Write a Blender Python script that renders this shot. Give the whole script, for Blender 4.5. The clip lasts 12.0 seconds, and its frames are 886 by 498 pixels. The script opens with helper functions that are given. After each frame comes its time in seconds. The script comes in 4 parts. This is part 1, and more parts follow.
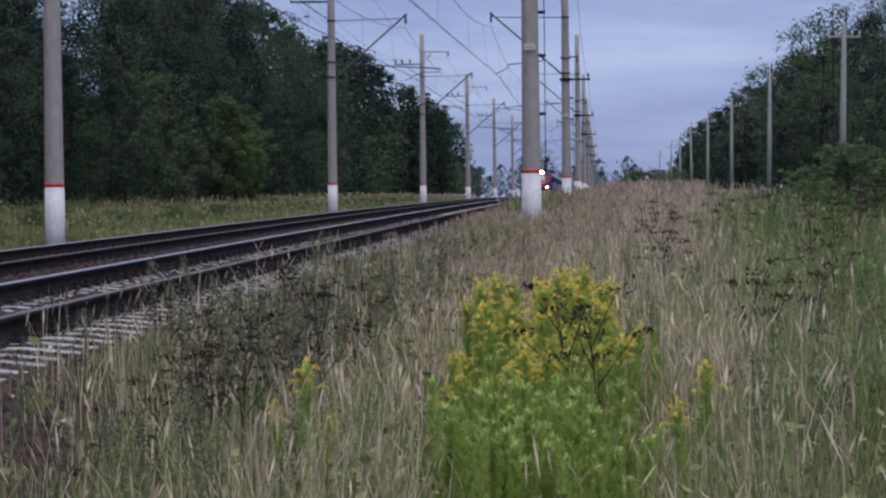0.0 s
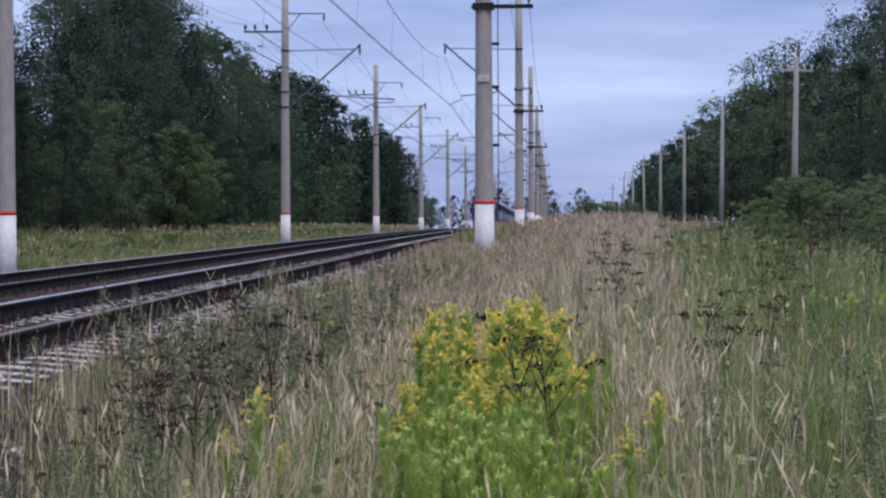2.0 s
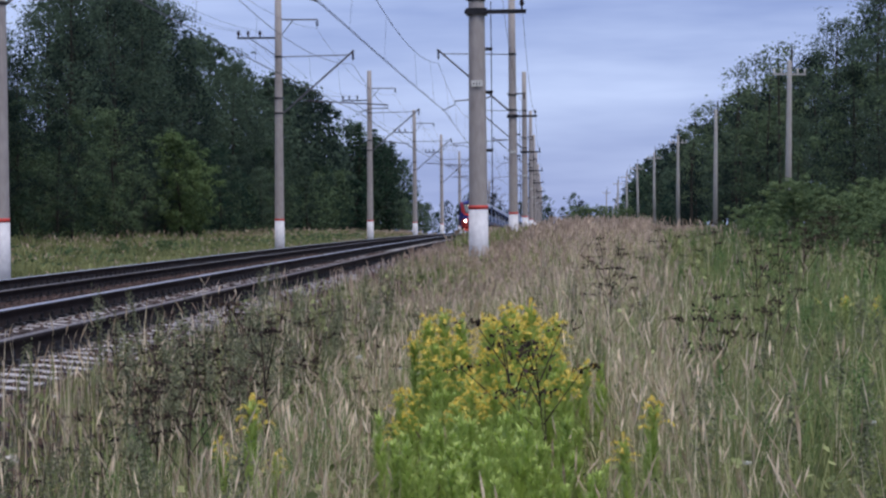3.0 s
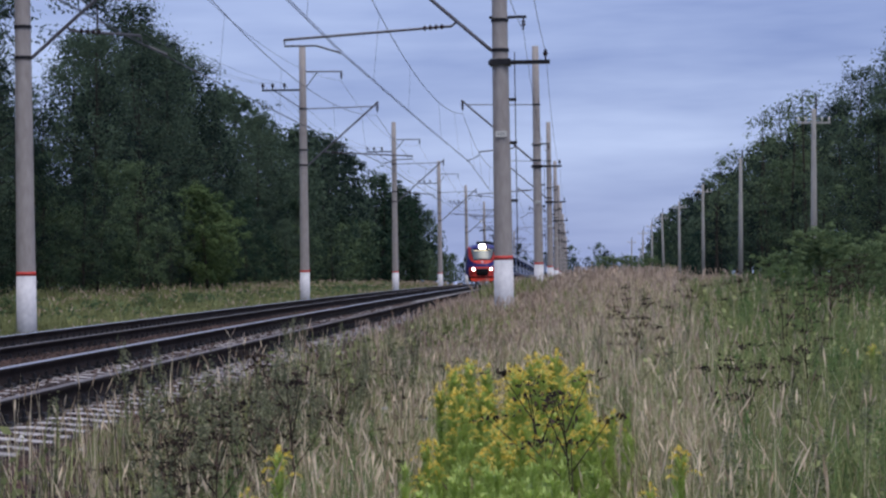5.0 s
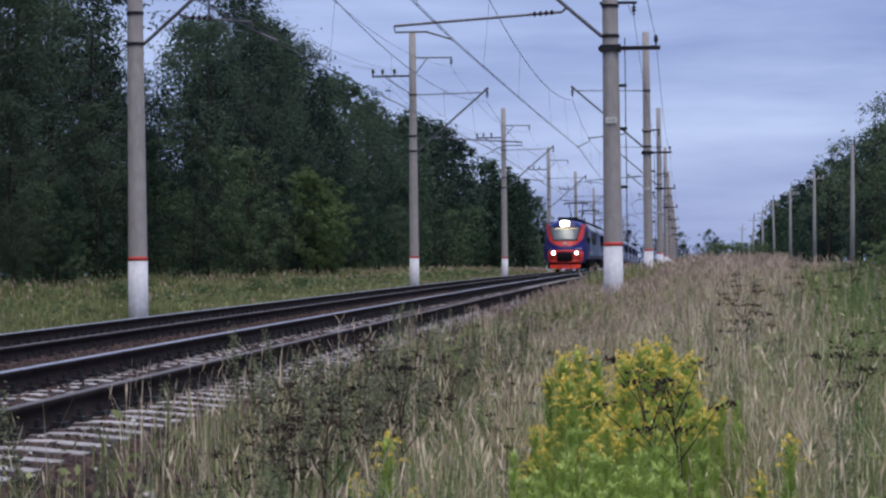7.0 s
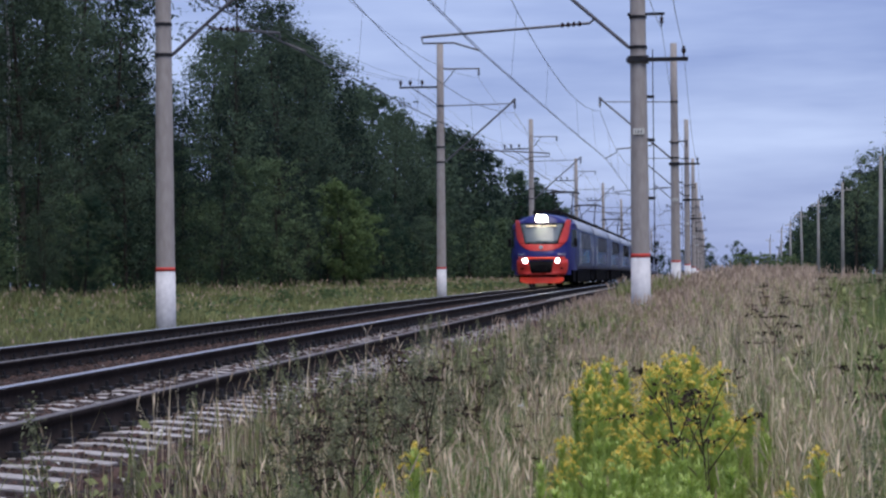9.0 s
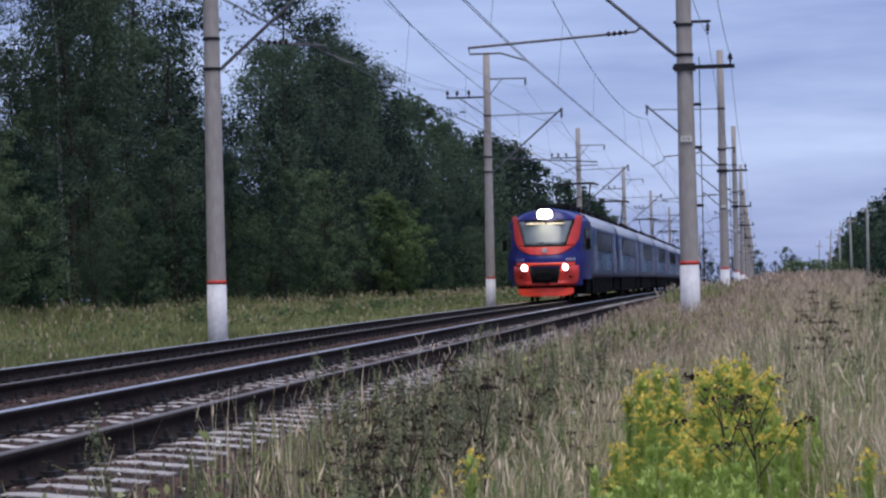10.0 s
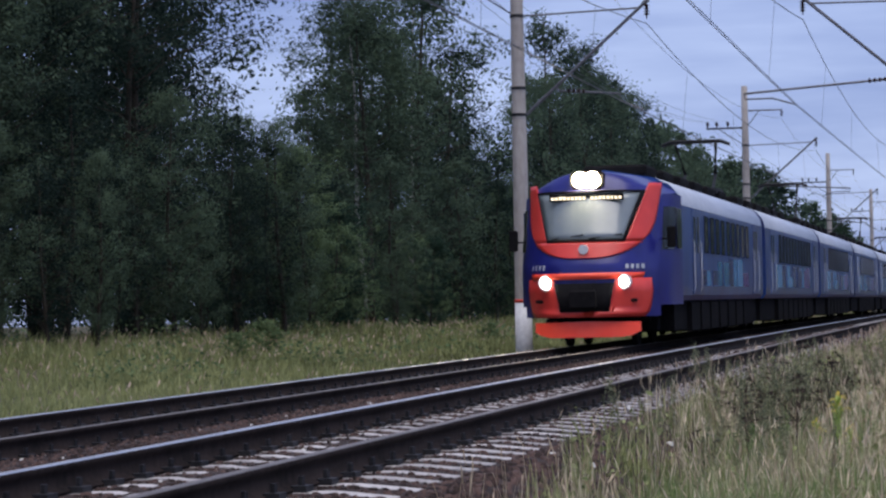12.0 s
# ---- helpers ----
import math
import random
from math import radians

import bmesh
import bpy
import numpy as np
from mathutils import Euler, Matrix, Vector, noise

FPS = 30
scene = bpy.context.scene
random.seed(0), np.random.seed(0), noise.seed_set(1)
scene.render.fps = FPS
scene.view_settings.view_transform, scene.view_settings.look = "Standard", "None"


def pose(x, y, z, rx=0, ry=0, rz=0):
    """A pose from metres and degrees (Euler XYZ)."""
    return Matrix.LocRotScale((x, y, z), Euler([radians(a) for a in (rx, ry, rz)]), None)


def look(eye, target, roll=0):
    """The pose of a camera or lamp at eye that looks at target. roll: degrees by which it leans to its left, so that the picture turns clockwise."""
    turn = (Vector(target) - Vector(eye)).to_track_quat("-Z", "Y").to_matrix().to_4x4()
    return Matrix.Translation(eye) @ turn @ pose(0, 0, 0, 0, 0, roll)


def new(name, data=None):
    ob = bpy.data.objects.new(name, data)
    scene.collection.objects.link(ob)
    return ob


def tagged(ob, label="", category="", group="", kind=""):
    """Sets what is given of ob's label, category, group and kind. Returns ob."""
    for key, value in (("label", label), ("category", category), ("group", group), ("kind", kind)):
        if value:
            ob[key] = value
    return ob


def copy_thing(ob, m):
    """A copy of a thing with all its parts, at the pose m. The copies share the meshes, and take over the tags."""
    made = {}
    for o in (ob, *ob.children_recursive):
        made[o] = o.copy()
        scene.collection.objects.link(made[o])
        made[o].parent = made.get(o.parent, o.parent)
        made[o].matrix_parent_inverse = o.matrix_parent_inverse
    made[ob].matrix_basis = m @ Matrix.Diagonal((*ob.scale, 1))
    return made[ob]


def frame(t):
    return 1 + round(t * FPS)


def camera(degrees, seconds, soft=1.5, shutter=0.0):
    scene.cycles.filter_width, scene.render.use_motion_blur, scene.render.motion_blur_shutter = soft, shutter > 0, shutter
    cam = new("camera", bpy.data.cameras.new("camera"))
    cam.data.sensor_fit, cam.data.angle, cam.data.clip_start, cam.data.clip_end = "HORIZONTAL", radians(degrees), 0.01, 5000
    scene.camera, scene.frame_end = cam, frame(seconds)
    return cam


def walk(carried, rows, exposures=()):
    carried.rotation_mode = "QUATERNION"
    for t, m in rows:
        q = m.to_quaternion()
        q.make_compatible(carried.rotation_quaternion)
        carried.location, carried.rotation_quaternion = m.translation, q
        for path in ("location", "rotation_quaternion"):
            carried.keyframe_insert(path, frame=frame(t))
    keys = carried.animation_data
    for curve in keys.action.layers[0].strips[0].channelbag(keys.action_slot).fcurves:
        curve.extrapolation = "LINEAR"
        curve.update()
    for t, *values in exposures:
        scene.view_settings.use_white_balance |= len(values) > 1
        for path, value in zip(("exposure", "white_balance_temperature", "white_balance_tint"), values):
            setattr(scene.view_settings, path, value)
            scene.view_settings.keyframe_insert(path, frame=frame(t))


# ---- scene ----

# ================= camera =================
cam = camera(21.2, 12.0, soft=2.45)
EYE = 1.0          # eye above the near rail's head
# seconds, yaw, pitch, roll, metres stepped back
ROWS = [
    (0.0, 3.828, -1.420, 0.642, 0.00), (0.5, 3.356, -1.592, 0.410, 0.00), (1.0, 3.207, -0.994, 0.316, 0.00),
    (1.5, 3.003, -0.684, 0.193, 0.00), (2.0, 2.691, -0.685, 0.280, 0.00), (2.5, 2.477, -0.611, 0.669, 0.00),
    (4.3, 2.848, 0.189, -0.020, 0.00), (4.5, 3.115, 0.522, 0.365, 0.00), (5.0, 3.158, 0.678, 0.901, 0.00),
    (5.5, 3.006, 0.915, 0.750, 0.00), (6.0, 3.074, 1.139, 0.274, 0.00), (6.5, 3.816, 0.816, 0.268, 0.00),
    (7.0, 5.802, 0.378, 0.703, 0.00), (7.2, 6.456, 0.277, 0.816, 0.00), (8.8, 6.664, 0.433, 0.780, 0.00),
    (9.0, 6.463, 0.653, 0.615, 0.00), (9.5, 6.709, 0.998, 1.031, 0.00), (10.0, 7.639, 0.914, 1.301, 0.20),
    (10.5, 8.762, 0.763, 1.116, 0.90), (11.0, 9.585, 0.908, 0.823, 2.10), (11.5, 11.46, 1.388, 1.35, 4.20),
    (12.0, 13.42, 1.545, 1.25, 8.00),
]
walk(cam, [(t, pose(0, -back, EYE - 0.006 * back, 90 + pitch, roll, yaw)) for t, yaw, pitch, roll, back in ROWS],
     exposures=[(0.0, -0.2), (0.3, -0.1), (0.6, 0.16), (1.5, 0.15), (2.7, 0.12), (4.3, -0.05), (7.2, 0.0), (8.8, 0.05), (12.0, 0.05)])

# ================= light =================
world = bpy.data.worlds.new("dusk_sky")
scene.world = world
world.use_nodes = True
wn, wl = world.node_tree.nodes, world.node_tree.links
wn.clear()
sky = wn.new("ShaderNodeTexSky")
sky.sky_type, sky.sun_disc = "NISHITA", False
sky.sun_elevation, sky.sun_rotation = radians(70), radians(152)
sky.dust_density, sky.ozone_density, sky.air_density = 0.6, 3.0, 1.0
coord = wn.new("ShaderNodeTexCoord")
stretch = wn.new("ShaderNodeMapping")
stretch.inputs["Scale"].default_value = (2.2, 2.2, 15.0)
cloud = wn.new("ShaderNodeTexNoise")
cloud.inputs["Scale"].default_value, cloud.inputs["Detail"].default_value = 1.6, 5.0
cloud.inputs["Roughness"].default_value = 0.55
ramp = wn.new("ShaderNodeValToRGB")
ramp.color_ramp.elements[0].position, ramp.color_ramp.elements[1].position = 0.36, 0.68
ramp.color_ramp.elements[0].color, ramp.color_ramp.elements[1].color = (2.6, 3.5, 7.6, 1), (6.45, 7.75, 12.1, 1)
blend = wn.new("ShaderNodeMixRGB")
blend.inputs["Fac"].default_value = 0.8
backg = wn.new("ShaderNodeBackground")
backg.inputs["Strength"].default_value = 0.085
wout = wn.new("ShaderNodeOutputWorld")
wl.new(coord.outputs["Generated"], stretch.inputs["Vector"])
wl.new(stretch.outputs["Vector"], cloud.inputs["Vector"])
wl.new(cloud.outputs["Fac"], ramp.inputs["Fac"])
wl.new(sky.outputs["Color"], blend.inputs["Color1"])
wl.new(ramp.outputs["Color"], blend.inputs["Color2"])
wl.new(blend.outputs["Color"], backg.inputs["Color"])
wl.new(backg.outputs["Background"], wout.inputs["Surface"])

sun = new("sun", bpy.data.lights.new("sun", "SUN"))
sun.data.energy, sun.data.angle, sun.data.color = 2.7, radians(60), (1.0, 0.93, 0.86)
sun.matrix_world = look((10, -19, 60), (0, 0, 0))


# ================= materials =================
def material(name, low, high, rough=0.8, metal=0.0, grain=6.0, coarse=0.7, bump=0.0, island=0.0, random_tint=0.0, spec=0.3, stretch_by=(1, 1, 1), thin=0.0):
    """Two colours mixed by fine and coarse noise, and by the piece; thin: the share of light that a leaf lets through."""
    m = bpy.data.materials.new(name)
    m.use_nodes = True
    n, l = m.node_tree.nodes, m.node_tree.links
    b = n["Principled BSDF"]
    b.inputs["Roughness"].default_value, b.inputs["Metallic"].default_value = rough, metal
    b.inputs["Specular IOR Level"].default_value = spec
    tc = n.new("ShaderNodeTexCoord")
    mp = n.new("ShaderNodeMapping")
    mp.inputs["Scale"].default_value = stretch_by
    l.new(tc.outputs["Object"], mp.inputs["Vector"])
    f, c = n.new("ShaderNodeTexNoise"), n.new("ShaderNodeTexNoise")
    f.inputs["Scale"].default_value, f.inputs["Detail"].default_value = grain, 6.0
    c.inputs["Scale"].default_value, c.inputs["Detail"].default_value = coarse, 3.0
    l.new(mp.outputs["Vector"], f.inputs["Vector"]), l.new(mp.outputs["Vector"], c.inputs["Vector"])
    add = n.new("ShaderNodeMath")
    add.operation = "ADD"
    l.new(f.outputs["Fac"], add.inputs[0]), l.new(c.outputs["Fac"], add.inputs[1])
    last = add.outputs[0]
    fac = n.new("ShaderNodeMapRange")
    fac.inputs["From Min"].default_value, fac.inputs["From Max"].default_value = 0.7, 1.3
    for amount, by_piece in ((island, True), (random_tint, False)):
        if not amount:
            continue
        src = n.new("ShaderNodeNewGeometry").outputs["Random Per Island"] if by_piece else n.new("ShaderNodeObjectInfo").outputs["Random"]
        mul = n.new("ShaderNodeMath")
        mul.operation = "MULTIPLY_ADD"
        l.new(src, mul.inputs[0])
        mul.inputs[1].default_value = amount
        l.new(last, mul.inputs[2])
        sub = n.new("ShaderNodeMath")
        sub.operation = "SUBTRACT"
        l.new(mul.outputs[0], sub.inputs[0])
        sub.inputs[1].default_value = amount / 2
        last = sub.outputs[0]
    l.new(last, fac.inputs["Value"])
    mix = n.new("ShaderNodeMixRGB")
    mix.inputs["Color1"].default_value, mix.inputs["Color2"].default_value = (*low, 1), (*high, 1)
    l.new(fac.outputs[0], mix.inputs["Fac"])
    l.new(mix.outputs[0], b.inputs["Base Color"])
    if bump:
        bp = n.new("ShaderNodeBump")
        bp.inputs["Strength"].default_value, bp.inputs["Distance"].default_value = 0.7, bump
        l.new(f.outputs["Fac"], bp.inputs["Height"])
        l.new(bp.outputs["Normal"], b.inputs["Normal"])
    if thin:
        tr, both = n.new("ShaderNodeBsdfTranslucent"), n.new("ShaderNodeMixShader")
        both.inputs["Fac"].default_value = thin
        l.new(mix.outputs[0], tr.inputs["Color"])
        l.new(b.outputs[0], both.inputs[1]), l.new(tr.outputs[0], both.inputs[2])
        l.new(both.outputs[0], n["Material Output"].inputs["Surface"])
    return m


def glow(name, colour, strength):
    m = bpy.data.materials.new(name)
    m.use_nodes = True
    b = m.node_tree.nodes["Principled BSDF"]
    b.inputs["Base Color"].default_value = (*colour, 1)
    b.inputs["Emission Color"].default_value, b.inputs["Emission Strength"].default_value = (*colour, 1), strength
    return m


SOIL = material("soil", (0.05, 0.045, 0.03), (0.11, 0.1, 0.06), 0.95, grain=3, coarse=0.3, bump=0.05)
BALLAST = material("ballast", (0.018, 0.013, 0.013), (0.06, 0.042, 0.038), 0.95, grain=22, coarse=1.2, bump=0.05)
STONE = material("crushed_stone", (0.02, 0.013, 0.012), (0.095, 0.06, 0.053), 0.9, grain=9, island=0.9)
RAIL = material("rail_steel_rusty", (0.014, 0.011, 0.01), (0.042, 0.031, 0.028), 0.85, 0.0, grain=14, coarse=1.5, spec=0.08)
# same rail head, its weaker sky reflection put into a darker colour
RAIL_LESS_SKY = material("rail_head_less_sky", (0.13, 0.115, 0.105), (0.24, 0.215, 0.2), 0.55, 0.6, grain=30)
PALE_STONE = material("pale_stone", (0.45, 0.44, 0.42), (0.65, 0.64, 0.62), 0.85, grain=9)
RAIL_TOP = material("rail_head_polished", (0.6, 0.59, 0.58), (0.78, 0.76, 0.74), 0.42, 1.0, grain=30)
SLEEPER = material("sleeper_concrete", (0.28, 0.265, 0.26), (0.5, 0.475, 0.465), 0.9, grain=12, coarse=1.5, bump=0.01, random_tint=0.5)
CONCRETE = material("pole_concrete", (0.31, 0.28, 0.265), (0.45, 0.415, 0.39), 0.88, grain=10, coarse=0.5, bump=0.006, stretch_by=(1, 1, 0.35))
WHITEWASH = material("whitewash", (0.5, 0.5, 0.54), (0.74, 0.74, 0.77), 0.85, grain=8, coarse=1.1)
RED_PAINT = material("red_paint", (0.5, 0.05, 0.045), (0.66, 0.09, 0.07), 0.6, grain=9)
IRON = material("dark_iron", (0.012, 0.012, 0.015), (0.035, 0.035, 0.04), 0.6, 0.3, grain=15)
TUBE = material("grey_galvanised_tube", (0.09, 0.09, 0.1), (0.16, 0.16, 0.18), 0.5, 0.5, grain=12)
PORCELAIN = material("brown_porcelain", (0.02, 0.014, 0.014), (0.05, 0.03, 0.03), 0.25, grain=9)
PLATE = material("enamel_plate", (0.55, 0.55, 0.52), (0.7, 0.7, 0.66), 0.5, grain=9)
WIRE = material("wire", (0.035, 0.035, 0.045), (0.07, 0.07, 0.08), 0.5, 0.5)
WOOD = material("grey_weathered_wood", (0.32, 0.31, 0.3), (0.5, 0.49, 0.47), 0.9, grain=8, stretch_by=(3, 3, 0.3))
BARK = material("dark_bark", (0.02, 0.018, 0.014), (0.06, 0.05, 0.04), 0.95, grain=8, stretch_by=(2, 2, 0.4))
BIRCH = material("birch_bark", (0.16, 0.15, 0.14), (0.6, 0.59, 0.56), 0.85, grain=5, coarse=2.0, stretch_by=(0.6, 0.6, 2.5))
LEAF = [
    material("leaf_alder", (0.0179, 0.032, 0.0269), (0.0845, 0.125, 0.0819), 0.8, island=0.12, random_tint=1.3, coarse=0.6, grain=1.6, spec=0.06, thin=0.35),
    material("leaf_birch", (0.0456, 0.072, 0.048), (0.132, 0.18, 0.0984), 0.8, island=0.2, random_tint=0.5, coarse=0.6, grain=1.6, spec=0.06, thin=0.35),
    material("leaf_willow", (0.0256, 0.0512, 0.0358), (0.113, 0.164, 0.087), 0.8, island=0.12, random_tint=1.3, coarse=0.6, grain=1.6, spec=0.06, thin=0.35),
    material("needle_spruce", (0.0132, 0.0308, 0.0198), (0.033, 0.0605, 0.033), 0.7, island=0.4, coarse=0.5, grain=2, spec=0.06),
    material("leaf_sunny_willow", (0.0688, 0.115, 0.0482), (0.155, 0.218, 0.0892), 0.8, island=0.4, coarse=0.45, grain=1.6, spec=0.06, thin=0.35),
]
BUSH_LEAF = material("leaf_bush", (0.075, 0.125, 0.0625), (0.188, 0.25, 0.119), 0.8, island=0.4, coarse=0.8, grain=3, spec=0.06, thin=0.35)
GRASS = material("green_grass", (0.153, 0.181, 0.0658), (0.395, 0.417, 0.176), 0.75, island=0.8, coarse=0.35, grain=2, thin=0.35)
GRASS_LUSH = material("lush_meadow_grass", (0.14, 0.162, 0.0648), (0.346, 0.367, 0.162), 0.85, island=0.3, coarse=0.12, grain=0.6, thin=0.3)
STRAW = material("dry_straw", (0.342, 0.262, 0.154), (0.912, 0.787, 0.536), 0.8, island=0.8, coarse=0.4, grain=2, thin=0.25)
PLUME_PALE = material("pale_grass_plume", (0.391, 0.299, 0.201), (0.92, 0.782, 0.575), 0.85, island=0.9, coarse=0.3, grain=2, thin=0.3)
ARCHED = material("fresh_arched_grass", (0.118, 0.187, 0.059), (0.295, 0.384, 0.148), 0.7, island=0.7, coarse=0.3, grain=2, thin=0.4)
PLUME = material("grass_plume", (0.374, 0.275, 0.209), (0.682, 0.55, 0.44), 0.85, island=0.7, coarse=0.3, grain=2, thin=0.3)
UNDERGROWTH = material("undergrowth_leaf", (0.132, 0.162, 0.06), (0.36, 0.396, 0.168), 0.8, island=0.9, coarse=0.8, grain=3, thin=0.3)
NETTLE = material("fresh_green_weed", (0.09, 0.158, 0.0563), (0.225, 0.338, 0.113), 0.8, island=0.7, thin=0.4)
MUGWORT = material("grey_green_weed", (0.12, 0.138, 0.078), (0.288, 0.294, 0.174), 0.8, island=0.7, thin=0.3)
DOCK = material("dead_brown_weed", (0.02, 0.014, 0.011), (0.07, 0.045, 0.032), 0.9, island=0.8)
GOLD = material("goldenrod_flower", (0.762, 0.567, 0.0824), (0.97, 0.803, 0.227), 0.7, island=0.7, thin=0.3)
GOLD_LEAF = material("goldenrod_leaf", (0.375, 0.496, 0.121), (0.641, 0.75, 0.266), 0.65, island=0.8, thin=0.45)
STEM = material("green_stem", (0.05, 0.07, 0.02), (0.12, 0.13, 0.04), 0.8)
UMBEL = material("white_umbel", (0.45, 0.45, 0.42), (0.65, 0.65, 0.6), 0.8)
BLUE = material("train_blue_paint", (0.012, 0.013, 0.13), (0.02, 0.024, 0.2), 0.28, grain=3, spec=0.5)
RED = material("train_red_paint", (0.55, 0.035, 0.03), (0.68, 0.06, 0.045), 0.3, grain=3, spec=0.5)
ORANGE = material("train_orange_red_paint", (0.93, 0.06, 0.025), (0.97, 0.1, 0.05), 0.35, grain=3, spec=0.5)
MURAL = material("train_mural_blue", (0.006, 0.013, 0.095), (0.026, 0.085, 0.29), 0.28, grain=1.6, coarse=0.45, spec=0.5, stretch_by=(1, 1, 0.35))
ROOF = material("train_roof_grey", (0.32, 0.36, 0.46), (0.45, 0.5, 0.6), 0.4, grain=3, coarse=0.3, spec=0.5)
UNDER = material("underframe_black", (0.006, 0.006, 0.007), (0.016, 0.015, 0.016), 0.9, grain=9, spec=0.05)
GLASS = material("tinted_glass", (0.012, 0.015, 0.02), (0.02, 0.025, 0.03), 0.06, spec=0.9)
# the pale grey of mirrored sky is put into this glass's colour
SCREEN = material("windscreen_glass_sky_grey", (0.16, 0.19, 0.2), (0.24, 0.27, 0.28), 0.12, grain=1.5, coarse=0.5, spec=0.9)
CHROME = material("light_grey_paint", (0.5, 0.52, 0.56), (0.7, 0.72, 0.75), 0.35)
MURALS = [material("mural_pale_blue", (0.06, 0.2, 0.42), (0.14, 0.36, 0.6), 0.2, grain=5, coarse=1.2),
          material("mural_teal", (0.02, 0.1, 0.22), (0.05, 0.22, 0.36), 0.2, grain=5, coarse=1.2),
          material("mural_navy", (0.008, 0.012, 0.07), (0.02, 0.03, 0.14), 0.2, grain=5, coarse=1.2),
          material("mural_violet", (0.06, 0.03, 0.16), (0.12, 0.06, 0.24), 0.2, grain=5, coarse=1.2)]
LAMP = glow("headlight_warm", (1.0, 0.84, 0.55), 260)
LAMP_LOW = glow("headlight_white", (1.0, 0.93, 0.82), 60)
LED = glow("destination_led", (1.0, 0.85, 0.6), 1.6)


# ================= mesh helpers =================
def mesh_quads(name, verts, quads, mats, index=None, smooth=False):
    me = bpy.data.meshes.new(name)
    verts, quads = np.asarray(verts, np.float32), np.asarray(quads, np.int32)
    n = len(quads)
    me.vertices.add(len(verts)), me.loops.add(4 * n), me.polygons.add(n)
    me.vertices.foreach_set("co", verts.ravel())
    me.loops.foreach_set("vertex_index", quads.ravel())
    me.polygons.foreach_set("loop_start", np.arange(0, 4 * n, 4, dtype=np.int32))
    if index is not None:
        me.polygons.foreach_set("material_index", np.asarray(index, np.int32))
    if smooth:
        me.polygons.foreach_set("use_smooth", np.ones(n, bool))
    for m in mats:
        me.materials.append(m)
    me.update(calc_edges=True)
    return me


class Shape:
    """Collects boxes, tubes and rings into one mesh."""

    def __init__(self):
        self.v, self.f, self.i = [], [], []

    def quad(self, pts, mi=0):
        k = len(self.v)
        self.v += [tuple(p) for p in pts]
        self.f.append([k, k + 1, k + 2, k + 3])
        self.i.append(mi)

    def box(self, lo, hi, mi=0, bevel=0.0):
        (a, b, c), (d, e, g) = lo, hi
        s = bevel
        self.loft([[(a + s, b + s, c), (d - s, b + s, c), (d - s, e - s, c), (a + s, e - s, c)],
                   [(a, b, c + s), (d, b, c + s), (d, e, c + s), (a, e, c + s)],
                   [(a, b, g - s), (d, b, g - s), (d, e, g - s), (a, e, g - s)],
                   [(a + s, b + s, g), (d - s, b + s, g), (d - s, e - s, g), (a + s, e - s, g)]] if s else
                  [[(a, b, c), (d, b, c), (d, e, c), (a, e, c)], [(a, b, g), (d, b, g), (d, e, g), (a, e, g)]], mi)

    def loft(self, rings, mi=0, caps=True, closed=True):
        k, n = len(self.v), len(rings[0])
        for r in rings:
            self.v += [tuple(p) for p in r]
        for j in range(len(rings) - 1):
            for q in range(n if closed else n - 1):
                a, b = k + j * n + q, k + j * n + (q + 1) % n
                self.f.append([a, b, b + n, a + n])
                self.i.append(mi)
        if caps:
            for base, ring in ((k, range(n - 1, -1, -1)), (k + (len(rings) - 1) * n, range(n))):
                ids = [base + q for q in ring]
                for q in range(1, n - 1, 2):
                    self.f.append([ids[0], ids[q], ids[q + 1], ids[min(q + 2, n - 1)]] if q + 2 < n else [ids[0], ids[q], ids[q + 1], ids[q + 1]])
                    self.i.append(mi)

    def tube(self, pts, radii, n=8, mi=0, caps=True):
        rings = []
        pts = [Vector(p) for p in pts]
        for j, p in enumerate(pts):
            d = (pts[min(j + 1, len(pts) - 1)] - pts[max(j - 1, 0)]).normalized()
            u = d.orthogonal().normalized() if abs(d.z) < 0.95 else Vector((1, 0, 0))
            u = (u - d * u.dot(d)).normalized()
            w = d.cross(u)
            r = radii[j] if isinstance(radii, (list, tuple)) else radii
            rings.append([p + r * (math.cos(2 * math.pi * q / n) * u + math.sin(2 * math.pi * q / n) * w) for q in range(n)])
        self.loft(rings, mi, caps)

    def mesh(self, name, mats, smooth=False):
        me = bpy.data.meshes.new(name)
        faces = [f if f[2] != f[3] else f[:3] for f in self.f]
        me.from_pydata(self.v, [], faces)
        me.polygons.foreach_set("material_index", self.i)
        if smooth:
            me.polygons.foreach_set("use_smooth", [True] * len(faces))
        for m in (mats if isinstance(mats, (list, tuple)) else [mats]):
            me.materials.append(m)
        me.update()
        return me


def part(name, shape, mats, parent, label="", smooth=False, at=None):
    me = shape if isinstance(shape, bpy.types.Mesh) else shape.mesh(name, mats, smooth)
    ob = new(name, me)
    ob.parent = parent
    if at is not None:
        ob.matrix_basis = at
    return tagged(ob, label)


def empty(name, label, category, group="", kind="", m=None):
    ob = new(name)
    ob.empty_display_size = 0.2
    if m is not None:
        ob.matrix_basis = m
    return tagged(ob, label, category, group, kind)


# ================= lie of the land =================
NEAR, FAR, NEAR_Z, FAR_Z, POLE_L, POLE_R = -4.91, -8.91, 0.06, -0.06, -12.4, -1.62


# half of a sleeper's top: distance from the axis, height below the rail heads
SEAT_X, SEAT_Z = [0.0, 0.35, 0.45, 0.95, 1.33, 1.5], [-0.2, -0.2, -0.186, -0.188, -0.222, -0.24]


